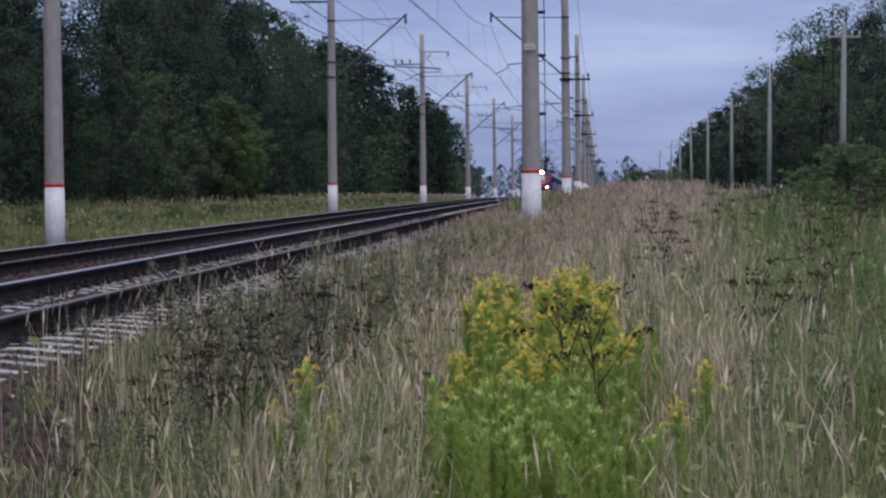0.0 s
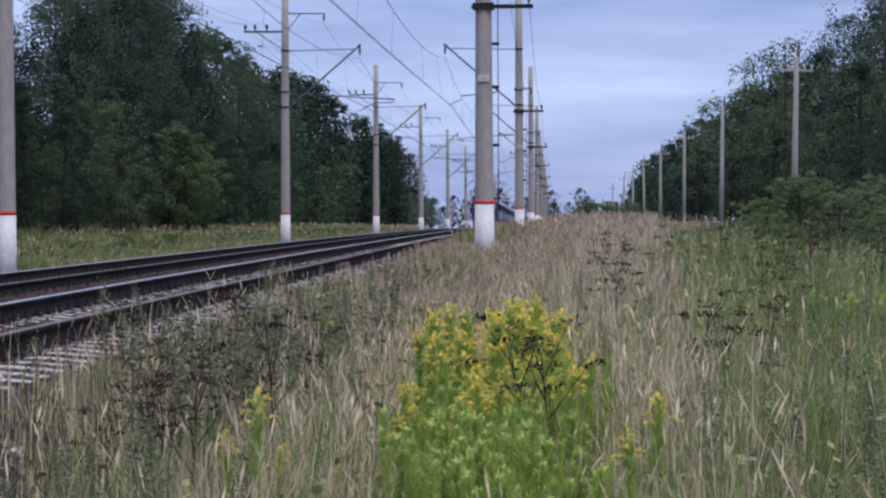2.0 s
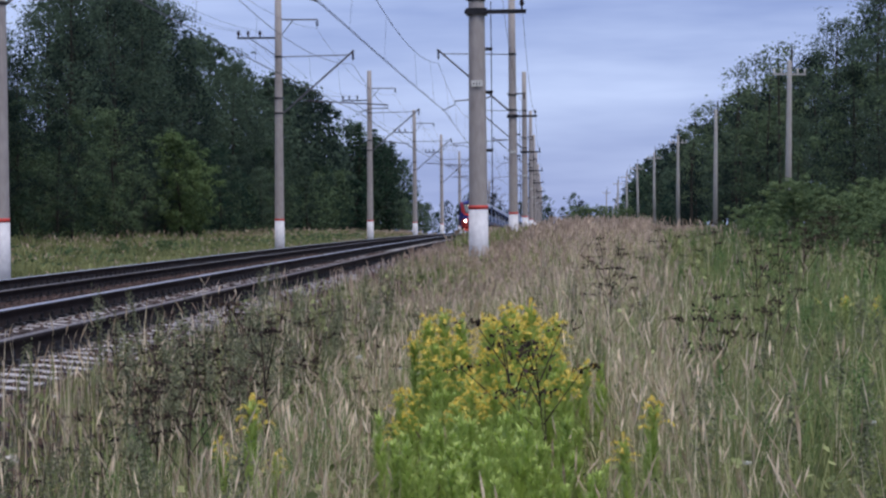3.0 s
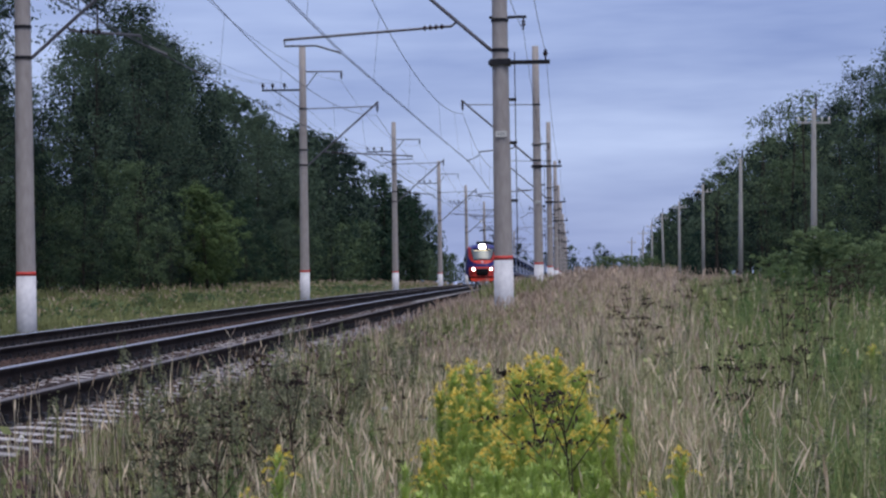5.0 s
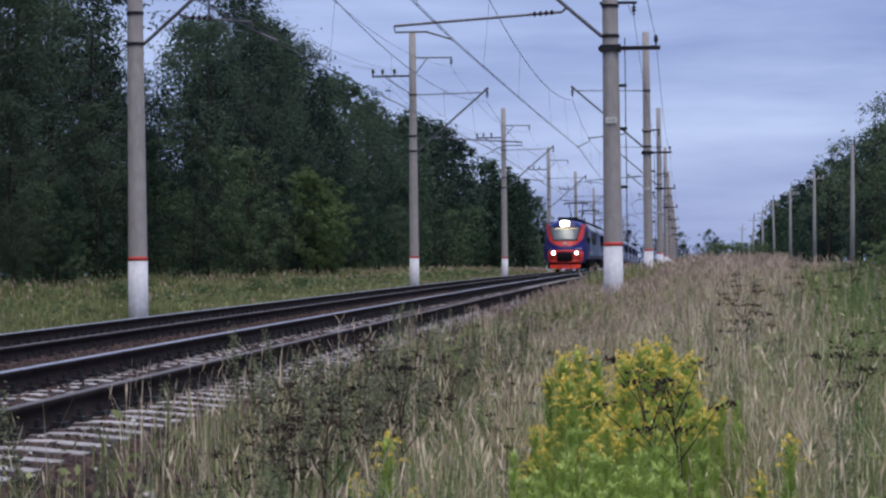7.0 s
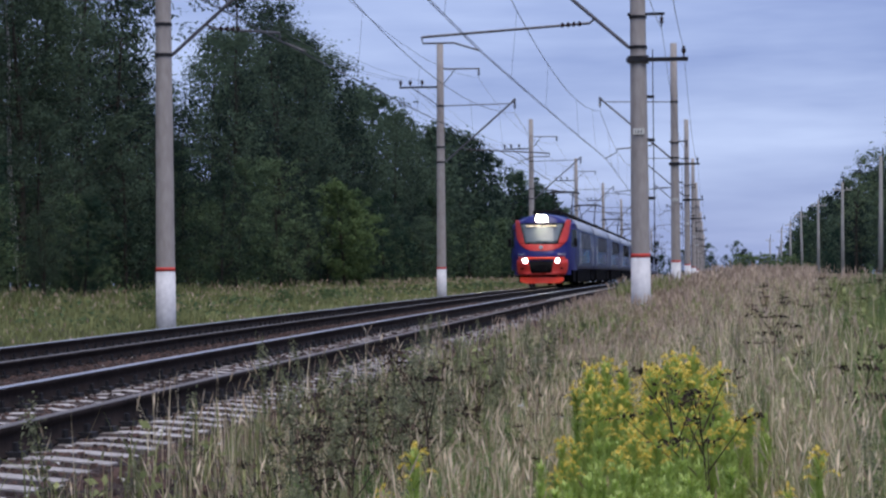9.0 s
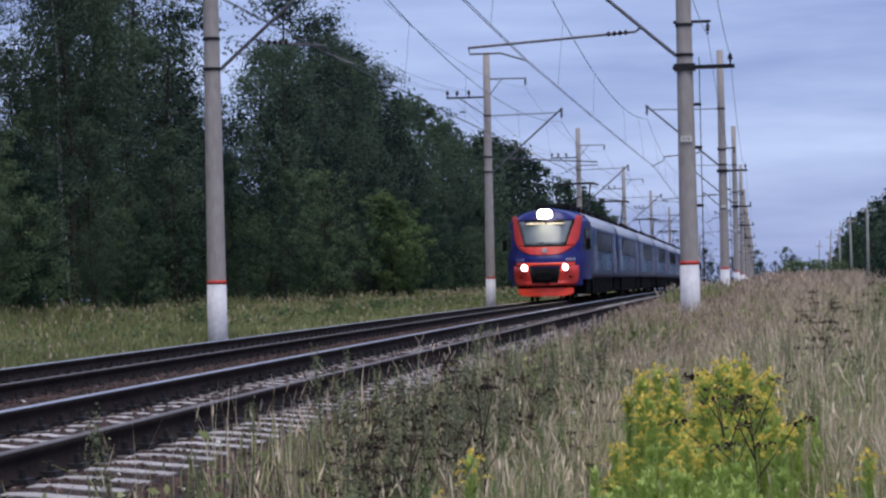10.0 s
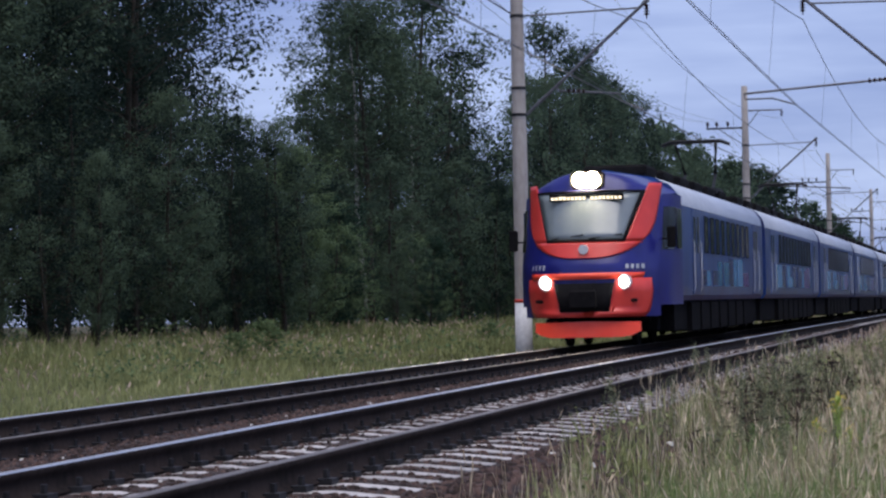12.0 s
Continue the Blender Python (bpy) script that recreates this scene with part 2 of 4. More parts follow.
def crest(y):
    """Height of the rail heads along the line: a long, low summit."""
    return np.where(np.asarray(y) < 370, 0.005 * np.asarray(y) - 1.5e-5 * np.asarray(y) ** 2, -0.2035 - 0.0061 * (np.asarray(y) - 370))


def smooth_step(a, b, v):
    s = np.clip((np.asarray(v, float) - a) / (b - a), 0, 1)
    return s * s * (3 - 2 * s)


def land(x, y):
    x, y = np.asarray(x, float), np.asarray(y, float)
    right = -0.6 + 0.5 * smooth_step(30, 55, y) - 0.2 * smooth_step(3, 8, x) * smooth_step(25, 60, y)
    left = -0.5 + 0.5 * smooth_step(-14, -23, x)
    bed = -0.21 + FAR_Z + (NEAR_Z - FAR_Z) * smooth_step(-7.5, -6.5, x)
    for axis in (NEAR, FAR):
        d = np.abs(x - axis)
        bed = bed + (d < 1.5) * (0.21 + np.interp(d, SEAT_X, SEAT_Z) - 0.005)
    between = (x > FAR + 0.95) & (x < NEAR - 0.95)
    bed = np.where(between, FAR_Z - 0.165 + (NEAR_Z - FAR_Z) * smooth_step(-7.5, -6.5, x), bed)
    z = np.where(x > -7, bed + (right - bed) * smooth_step(-3.35, -2.3, x), bed + (left - bed) * smooth_step(-10.7, -11.9, x))
    z = z - 0.06 * smooth_step(-7.6, -7.0, x) * smooth_step(-6.4, -7.0, x)
    rough = 0.05 * np.sin(x * 1.3 + 0.7 * np.sin(y * 0.9)) * np.sin(y * 1.1 + x * 0.4)
    off = np.where(x > -7, smooth_step(-2.6, -1.5, x), smooth_step(-11.6, -13, x))
    return crest(y) + z + rough * off


def ground():
    xs = np.concatenate([[-900, -400, -200, -100, -60, -40], np.arange(-30, -12.4, 1.0), np.arange(-12.4, -1.4, 0.15), np.arange(-1.4, 12, 0.7), [14, 18, 24, 32, 45, 70, 120, 250, 500, 900]])
    ys = np.concatenate([[-300, -120, -60, -30], np.arange(-20, 60, 0.8), np.arange(60, 200, 4), np.arange(200, 800, 20), [900, 1200, 1800, 2600]])
    gx, gy = np.meshgrid(xs, ys)
    v = np.stack([gx, gy, land(gx, gy)], -1).reshape(-1, 3)
    n, m = len(xs), len(ys)
    a = (np.arange(m - 1)[:, None] * n + np.arange(n - 1)[None]).ravel()
    q = np.stack([a, a + 1, a + 1 + n, a + n], 1)
    cx = v[q].mean(1)[:, 0]
    idx = ((cx > -11.6) & (cx < -2.35)).astype(int)
    tagged(new("ground", mesh_quads("ground", v, q, [SOIL, BALLAST], idx, True)), "dark soil with a raised bed of red-brown ballast", "ground", kind="structure")


ground()

# ================= track =================
def rail_mesh(length, top):
    """Flat-bottomed rail along y, head at z 0, its polished top a strip of its own."""
    half = [(0.075, -0.186), (0.075, -0.168), (0.018, -0.145), (0.009, -0.06), (0.0365, -0.04), (0.0375, -0.007), (0.031, 0.0)]
    prof = half + [(-a, b) for a, b in reversed(half)]
    ys = np.concatenate([np.arange(-25, 120, 5), np.arange(120, length, 20)])
    v, q, idx = [], [], []
    n = len(prof)
    for y in ys:
        v += [(a, y, b + float(crest(y))) for a, b in prof]
    for j in range(len(ys) - 1):
        for k in range(n):
            a, b = j * n + k, j * n + (k + 1) % n
            q.append([a, b, b + n, a + n])
            idx.append(1 if k in (5, 6, 7) else 0)
    return mesh_quads("rail", v, q, [RAIL, top], idx)


def sleeper_mesh():
    s = Shape()
    rings = []
    half = [(0.35, 0.09), (0.45, 0.098), (0.95, 0.1), (1.33, 0.1), (1.35, 0.085)]
    for x, w in [(-a, b) for a, b in reversed(half)] + half:
        top = float(np.interp(abs(x), SEAT_X, SEAT_Z))
        rings.append([(x, -w - 0.02, top - 0.16), (x, w + 0.02, top - 0.16), (x, w, top), (x, -w, top)])
    s.loft(rings)
    return s.mesh("sleeper", SLEEPER)


def fastening_rows(ys, rails):
    """Clips and bolts on both sides of both rails at each sleeper."""
    s = Shape()
    for y in ys:
        z = float(crest(y))
        for r in rails:
            for side in (-1, 1):
                s.box((r + side * 0.105 - 0.05, y - 0.075, z - 0.2), (r + side * 0.105 + 0.05, y + 0.075, z - 0.15))
                s.tube([(r + side * 0.1, y, z - 0.15), (r + side * 0.1, y, z - 0.095)], 0.022, 6)
    return s.mesh("fastening", IRON)


def track(axis, label, first):
    t = empty("railway_track", label, "railway track", "railway tracks", m=pose(axis, 0, NEAR_Z if axis == NEAR else FAR_Z))
    rails = (-0.76, 0.66) if axis == NEAR else (-0.76, 0.76)
    part("rail", rail_mesh(900, RAIL_TOP), None, t, "rusty rail with a polished head", at=pose(rails[0], 0, 0))
    part("rail", rail_mesh(900, RAIL_LESS_SKY), None, t, "rusty rail, its head coloured darker for mirroring less sky", at=pose(rails[1], 0, 0))
    one = sleeper_mesh()
    ys = np.arange(first, first + 0.545 * 300, 0.545)
    for y in ys:
        part("sleeper", one, None, t, at=pose(random.uniform(-.015, .015), y, float(crest(y)) + random.uniform(-.004, .003), 0, 0, random.uniform(-.8, .8)))
    s = Shape()
    for y in np.arange(ys[-1] + 0.545, 420, 0.545):
        z = float(crest(y))
        s.box((-1.35, y - 0.1, z - 0.35), (1.35, y + 0.1, z - 0.191))
    tagged(part("far_sleepers", s, SLEEPER, t), kind="stuff")
    tagged(part("fastening", fastening_rows(np.arange(first, 130, 0.545), rails), None, t, "rusty clips and bolts"), kind="stuff")
    return t


def stones():
    """Loose crushed stone over the bed and its shoulders."""
    rng = np.random.default_rng(4)
    n = 75000
    y = 4 + 76 * rng.random(n) ** 1.7
    x = rng.uniform(-11.4, -2.2, n)
    onsleeper = (np.abs(x - NEAR) < 1.4) | (np.abs(x - FAR) < 1.4)
    first = np.where(x > -7, 4.0, 10.0)
    crib = np.abs(((y - first) / 0.545) % 1 - 0.5) < 0.27
    keep = ~onsleeper | crib | ((x > FAR + .95) & (x < NEAR - .95))
    for rail in (NEAR - .76, NEAR + .66, FAR - .76, FAR + .76):
        keep &= np.abs(x - rail) > .14
    x, y = x[keep], y[keep]
    n = len(x)
    r = rng.uniform(0.012, 0.03, n) * (1 + y / 90)
    r = np.where((np.abs(x - NEAR) < 1.4) | (np.abs(x - FAR) < 1.4), r * .6, r)
    base = np.array([[-1, -1, -.7], [1, -1, -.7], [1, 1, -.7], [-1, 1, -.7], [-.7, -.8, .6], [.8, -.6, .7], [.6, .8, .5], [-.8, .7, .7]])
    v = base[None] * r[:, None, None] * rng.uniform(0.6, 1.3, (n, 8, 3))
    a = rng.random(n) * 6.28
    ca, sa = np.cos(a)[:, None], np.sin(a)[:, None]
    v = np.stack([v[..., 0] * ca - v[..., 1] * sa, v[..., 0] * sa + v[..., 1] * ca, v[..., 2]], -1)
    v += np.stack([x, y, land(x, y) + 0.006], -1)[:, None]
    q = np.array([[0, 1, 5, 4], [1, 2, 6, 5], [2, 3, 7, 6], [3, 0, 4, 7], [4, 5, 6, 7]])
    q = (np.arange(n)[:, None, None] * 8 + q[None]).reshape(-1, 4)
    tagged(new("ballast_stones", mesh_quads("ballast_stones", v.reshape(-1, 3), q, [STONE, PALE_STONE], np.repeat(rng.random(n) < 0.006, 5))), "loose red-brown and grey crushed ballast stones", "ballast", kind="stuff")


# ================= overhead line poles =================
SPAN = 55.8


def ring_band(s, z, r, h, mi=0):
    s.tube([(0, 0, z - h / 2), (0, 0, z + h / 2)], r, 14, mi)


def insulator(s, top, n=3, r=0.075, step=0.075, mi=0):
    x, y, z = top
    s.tube([(x, y, z), (x, y, z - step * n - 0.12)], 0.018, 6, mi)
    for k in range(n):
        zc = z - 0.08 - step * k
        s.tube([(x, y, zc + 0.03), (x, y, zc), (x, y, zc - 0.03)], [0.03, r, 0.03], 10, mi)


def radius_at(z, top, r0, r1):
    return r0 + (r1 - r0) * z / top


def mast(side, height, red, seed, crossarm=True, plate=False):
    """A tapered concrete mast at the origin. side +1: its bracket reaches to +x, -1: to -x. red: height of the stripe."""
    p = empty("overhead_line_pole", "tapered grey concrete overhead line pole, whitewashed foot, red stripe", "overhead line pole", "overhead line poles")
    r0, r1 = 0.225, 0.15
    s = Shape()
    hs = [-0.8, red, height * 0.33, height * 0.5, height * 0.75, height - 0.02, height]
    s.tube([(0, 0, h) for h in hs], [radius_at(max(h, 0), height, r0, r1) for h in hs[:-1]] + [r1 - 0.02], 20)
    part("shaft", s, CONCRETE, p, smooth=True)
    s = Shape()
    s.tube([(0, 0, -0.8), (0, 0, red)], [r0 + 0.008, radius_at(red, height, r0, r1) + 0.006], 20)
    part("whitewashed_foot", s, WHITEWASH, p, "whitewashed foot", smooth=True)
    s = Shape()
    ring_band(s, red + 0.045, radius_at(red, height, r0, r1) + 0.012, 0.09)
    part("red_stripe", s, RED_PAINT, p, "painted red stripe", smooth=True)
    for z in (6.05, 6.75, 8.66):
        s = Shape()
        ring_band(s, z, radius_at(z, height, r0, r1) + 0.022, 0.075)
        part("clamp", s, IRON, p)
    k = side
    # inclined bracket with its tie rod
    tip = (k * 3.35, 0, 8.8)
    s = Shape()
    s.tube([(k * 0.2, 0, 6.05), tip], 0.042, 8)
    s.tube([(k * 0.2, 0, 8.66), (k * 3.25, 0, 8.72)], 0.024, 6)
    s.tube([tip, (k * 3.5, 0, 8.93)], 0.06, 8)
    part("bracket", s, TUBE, p, "grey steel tube bracket")
    s = Shape()
    insulator(s, (k * 3.45, 0, 8.85), 4, 0.085)
    part("insulator", s, PORCELAIN, p, "dark brown string insulator")
    # registration arm
    s = Shape()
    if seed % 2:
        s.tube([(k * 1.0, 0, 6.74), (k * 1.12, 0, 6.64), (k * 5.05, 0, 6.4)], 0.032, 7)
        s.tube([(k * 5.05, 0, 6.4), (k * 5.03, 0, 6.25), (k * 4.3, 0, 6.25), (k * 3.7, 0, 6.06)], 0.022, 6)
    else:
        s.tube([(k * 1.0, 0, 6.74), (k * 1.12, 0, 6.64), (k * 2.7, 0, 6.5)], 0.032, 7)
        s.tube([(k * 2.7, 0, 6.5), (k * 2.72, 0, 6.32), (k * 3.3, 0, 6.06)], 0.022, 6)
    part("registration_arm", s, TUBE, p)
    s = Shape()
    a, b = Vector((k * 1.75, 0, 6.605)), Vector((k * 1.35, 0, 6.63))
    for q in range(4):
        c = a.lerp(b, q / 3.0)
        s.tube([c - Vector((k * 0.04, 0, 0)), c, c + Vector((k * 0.04, 0, 0))], [0.035, 0.07, 0.035], 9)
    part("insulator", s, PORCELAIN, p)
    if crossarm:
        if side > 0:
            s = Shape()
            s.box((-1.9, -0.05, 9.5), (0.0, 0.05, 9.58))
            s.tube([(-1.3, 0, 9.5), (-0.1, 0, 8.7)], 0.02, 6)
            part("crossarm", s, IRON, p, "dark steel crossarm")
            for x in (-1.85, -1.4, -0.85):
                s = Shape()
                s.tube([(x, 0, 9.58), (x, 0, 9.66), (x, 0, 9.72), (x, 0, 9.84), (x, 0, 9.88)], [0.03, 0.03, 0.075, 0.06, 0.02], 9)
                part("pin_insulator", s, PORCELAIN, p)
            s = Shape()
            s.tube([(0.1, 0, 10.38), (1.85, 0, 10.36)], 0.035, 6)
            s.tube([(0.1, 0, 9.6), (0.7, 0, 10.36)], 0.025, 6)
            part("feeder_bracket", s, TUBE, p)
            s = Shape()
            insulator(s, (1.8, 0, 10.34), 3, 0.08)
            part("insulator", s, PORCELAIN, p)
        else:
            s = Shape()
            s.box((-0.28, -0.06, 5.72), (1.15, 0.06, 5.81))
            s.box((-0.24, -0.23, 5.69), (0.24, 0.23, 5.84))
            part("crossarm", s, IRON, p, "black steel crossarm")
            s = Shape()
            s.tube([(1.05, 0, 5.81), (1.05, 0, 5.88), (1.05, 0, 5.94), (1.05, 0, 6.06)], [0.02, 0.02, 0.06, 0.03], 9)
            part("pin_insulator", s, PORCELAIN, p)
            s = Shape()
            s.box((-0.24, -0.04, 6.79), (0.62, 0.04, 6.85))
            part("crossarm", s, IRON, p)
            s = Shape()
            insulator(s, (0.55, 0, 6.79), 2, 0.06)
            part("insulator", s, PORCELAIN, p)
            s = Shape()
            for z in (2.55, 3.9, 4.9):
                s.box((0.15, -0.04, z - 0.035), (0.36, 0.04, z + 0.035))
            s.tube([(0.33, 0, 1.0), (0.33, 0, 6.0)], 0.012, 5)
            part("earth_wire", s, IRON, p)
    if plate:
        s = Shape()
        s.box((-0.13, -0.235, 4.02), (0.13, -0.195, 4.16), 0)
        for q in range(3):
            s.box((-0.08 + q * 0.065, -0.238, 4.06), (-0.06 + q * 0.065, -0.233, 4.12), 1)
        part("number_plate", s, [PLATE, IRON], p, "small pale plate with dark bars")
    return p


LEFT_Y = [53.1 + SPAN * k for k in range(9)]
RIGHT_Y = [55.0 + SPAN * k for k in range(10)]
masts = {}


def poles():
    for k, y in enumerate(LEFT_Y):
        kind = ("l", k % 2)
        m = pose(POLE_L, y, float(crest(y)) - 0.15, 0, random.uniform(-.25, .25) if k else 0)
        if kind not in masts:
            masts[kind] = mast(1, 11.6, 1.1, k)
            masts[kind].matrix_basis = m
        else:
            copy_thing(masts[kind], m)
    for k, y in enumerate(RIGHT_Y):
        kind = ("r", (k + 1) % 2)
        m = pose(POLE_R, y, float(crest(y)) - 0.03, 0, random.uniform(-.25, .25) if k else 0)
        if kind not in masts:
            masts[kind] = mast(-1, 11.4, 1.18, k + 1, plate=True)
            masts[kind].matrix_basis = m
        else:
            copy_thing(masts[kind], m)


def sagging(a, b, sag, n=14):
    a, b = Vector(a), Vector(b)
    pts = []
    for k in range(n + 1):
        u = k / n
        p = a.lerp(b, u)
        p.z -= 4 * sag * u * (1 - u)
        pts.append(p)
    return pts


def run_of(points, sag, r):
    """One unbroken wire over all the supports."""
    s, pts = Shape(), []
    for a, b in zip(points, points[1:]):
        pts += sagging(a, b, sag)[1 if pts else 0:]
    s.tube(pts, r, 4)
    return s, pts


def wires():
    for px, ys, k, base in ((POLE_L, LEFT_Y, 1, -0.15), (POLE_R, RIGHT_Y, -1, -0.03)):
        yy = [ys[0] - SPAN * 2, ys[0] - SPAN] + ys
        w = empty("overhead_wire", "dark catenary and contact wires hung over the track", "overhead wire", "overhead wires")
        x0 = px + k * 3.45
        h = [float(crest(y)) + base for y in yy]
        st = [0.25 * (1 if j % 2 else -1) for j in range(len(yy))]
        cat, up = run_of([(x0, y, z + 8.3) for y, z in zip(yy, h)], 0.95, 0.011)
        con, lo = run_of([(x0 + d, y, z + 6.05) for y, z, d in zip(yy, h, st)], 0.04, 0.009)
        con2, lo2 = run_of([(x0 + d + 0.05, y, z + 6.05) for y, z, d in zip(yy, h, st)], 0.04, 0.008)
        part("messenger_wire", cat, WIRE, w)
        part("contact_wire", con, WIRE, w)
        part("contact_wire", con2, WIRE, w)
        for q in range(len(up) - 1):
            if q % 14 in (2, 5, 9, 12) and up[q].y < 260:
                d = Shape()
                d.tube([up[q], lo[q]], 0.005, 3)
                part("dropper", d, WIRE, w)
    rows = [(POLE_L - 1.85, 9.7, LEFT_Y, .9), (POLE_L - 1.4, 9.7, LEFT_Y, .95), (POLE_L - .85, 9.7, LEFT_Y, .85), (POLE_L + 1.8, 9.8, LEFT_Y, 1.0),
            (POLE_R + 1.05, 6.0, RIGHT_Y, 0.8), (POLE_R + 0.55, 6.45, RIGHT_Y, 0.9)]
    for x, h, ys, sag in rows:
        yy = [ys[0] - SPAN * 2, ys[0] - SPAN] + ys
        s, _ = run_of([(x, y, float(crest(y)) + h) for y in yy], sag, 0.007)
        tagged(new("power_line_wire", s.mesh("power_line_wire", WIRE)), "thin dark power line wire strung between poles", "wire", "power line wires")


def side_poles():
    """The old line along the wood."""
    proto = {}
    for k, y in enumerate([102, 147, 188, 230, 270, 310, 352, 420]):
        arms = k != 1
        m = pose(10.25 + (0.05 if k == 1 else 0), y, float(land(10.25, y)) - 0.1, 0, random.uniform(-1, 1), random.uniform(-8, 8))
        if arms in proto:
            p = copy_thing(proto[arms], m)
            if k == 6:
                s = Shape()
                s.tube([(-1.5, 0, -.3), (-.08, 0, 5.6)], [.12, .09], 8)
                part("strut", s, WOOD, p, "slanting wooden strut")
            continue
        p = empty("utility_pole", "pale grey weathered utility pole beside the wood", "utility pole", "utility poles")
        p.matrix_basis = m
        s = Shape()
        s.tube([(0, 0, -0.5), (0, 0, 4), (0, 0, 7.95), (0, 0, 8.0)], [0.15, 0.13, 0.095, 0.07], 12)
        part("shaft", s, WOOD, p, smooth=True)
        s = Shape()
        s.tube([(0.1, 0, 7.6), (0.1, 0, 8.55)], 0.035, 8)
        part("top_post", s, BARK, p)
        if arms:
            s = Shape()
            s.box((-.72, -0.04, 7.37), (.72, 0.04, 7.45))
            part("crossarm", s, WOOD, p)
            for x in (-.66, -.35, .35, .66):
                s = Shape()
                s.tube([(x, 0, 7.45), (x, 0, 7.53), (x, 0, 7.58), (x, 0, 7.65)], [.02, .03, .05, .02], 8)
                part("pin_insulator", s, PLATE, p)
        proto[arms] = p


# ================= plants =================
def leaf_quads(c, size, rng, flat=0.0, droop=0.0, facing=None):
    """A pointed leaf or leaf cluster at each centre, at random turns, or spread over the face of its clump."""
    n = len(c)
    d = rng.normal(size=(n, 3))
    d[:, 2] = d[:, 2] * (1 - flat) - droop
    if facing is None:
        e = np.cross(d, rng.normal(size=(n, 3)))
    else:
        f = facing / np.maximum(np.linalg.norm(facing, axis=1), 1e-6)[:, None]
        d = d - f * (d * f).sum(1)[:, None]
        e = np.cross(d, f)
    d /= np.maximum(np.linalg.norm(d, axis=1), 1e-6)[:, None]
    e /= np.maximum(np.linalg.norm(e, axis=1), 1e-6)[:, None]
    s = (np.asarray(size) * rng.uniform(0.6, 1.3, n))[:, None]
    v = np.stack([c - d * s, c + e * s * 0.5, c + d * s, c - e * s * 0.5], 1)
    return v.reshape(-1, 3)


def tree_meshes(kind, height, seed, leaves, size):
    """Trunk with limbs, and a crown of leaf clusters along them."""
    rng = np.random.default_rng(seed)
    wood = Shape()
    lean = rng.normal(0, 0.03, 2)
    spine = [Vector((lean[0] * z + 0.15 * math.sin(z * .5 + seed), lean[1] * z, z)) for z in np.linspace(-0.3, height, 9)]
    r0 = height * (0.009 if kind == "birch" else 0.0125)
    wood.tube(spine, [r0 * (1.05 - q / 8.6) for q in range(9)], 7)
    centres, weights = [], []
    if kind == "spruce":
        for lev in np.linspace(0.08, 0.985, 26):
            z = height * lev
            reach = height * 0.21 * (1 - lev) ** 0.85 + 0.15
            for q in range(7):
                a = rng.random() * 6.28
                L = reach * rng.uniform(0.7, 1.15)
                b = spine[0].lerp(spine[-1], lev)
                end = b + Vector((math.cos(a) * L, math.sin(a) * L, -0.25 * L))
                wood.tube([b, end], [0.03, 0.008], 3, 1, caps=False)
                for u in np.linspace(0.15, 1.0, 6):
                    centres.append(list(b.lerp(end, u)))
                    weights.append(0.12 + 0.1 * reach * (1 - u))
    else:
        base = {"birch": 0.44, "alder": 0.12, "willow": 0.03, "sparse": 0.25}[kind]
        wide = {"birch": 0.17, "alder": 0.2, "willow": 0.3, "sparse": 0.14}[kind]
        count = {"birch": 44, "alder": 46, "willow": 44, "sparse": 20}[kind]
        for q in range(count):
            lev = base + (0.985 - base) * ((q + rng.random()) / count)
            b = spine[0].lerp(spine[-1], lev)
            shape = math.sin(math.pi * min(1, (lev - base) / (1 - base) * 0.82 + 0.2)) ** 0.7
            L = height * wide * shape * rng.uniform(0.55, 1.3) + 0.3
            a = q * 2.4 + rng.normal(0, 0.5)
            rise = rng.uniform(0.2, 0.9) if kind != "birch" else rng.uniform(0.3, 0.8)
            mid = b + Vector((math.cos(a) * L * .55, math.sin(a) * L * .55, rise * L * 0.6))
            end = b + Vector((math.cos(a) * L, math.sin(a) * L, rise * L * (0.55 if kind == "birch" else 0.9)))
            if leaves > 1500 or q % 3 == 0:
                wood.tube([b, mid, end], [r0 * 0.3 * (1.1 - lev), r0 * 0.16 * (1.1 - lev), 0.008], 3, 1, caps=False)
            for u in np.linspace(0.3, 1.08, 7):
                p = b.lerp(mid, u * 2) if u < 0.5 else mid.lerp(end, u * 2 - 1)
                if rng.random() < 0.7:
                    j = rng.normal(0, 0.1 * L + 0.1, 3)
                    centres.append([p.x + j[0], p.y + j[1], p.z + j[2]])
                    weights.append(rng.uniform(0.18, 0.5) * (height / 13))
            if kind == "birch":
                for u in (0.7, 0.85, 1.0):
                    p = mid.lerp(end, u)
                    for d in range(4):
                        centres.append([p.x + rng.normal(0, .1), p.y + rng.normal(0, .1), p.z - 0.35 * d])
                        weights.append(0.12)
    centres, weights = np.array(centres), np.array(weights)
    pick = rng.choice(len(centres), leaves, p=weights ** 1.3 / (weights ** 1.3).sum())
    loose = np.where(rng.random((leaves, 1)) < .08, 1.4, 1.0)
    off = np.clip(rng.normal(size=(leaves, 3)), -1.25, 1.25) * loose * weights[pick][:, None] * np.array([1, 1, 0.75])
    if kind == "spruce":
        off[:, 2] = -np.abs(off[:, 2]) * 0.8
    c = centres[pick] + off
    c[:, 2] = np.maximum(c[:, 2], 0.05)
    spread = off / weights[pick][:, None] + rng.normal(0, .3, (leaves, 3))
    axis = c - np.array([0, 0, height * .45])
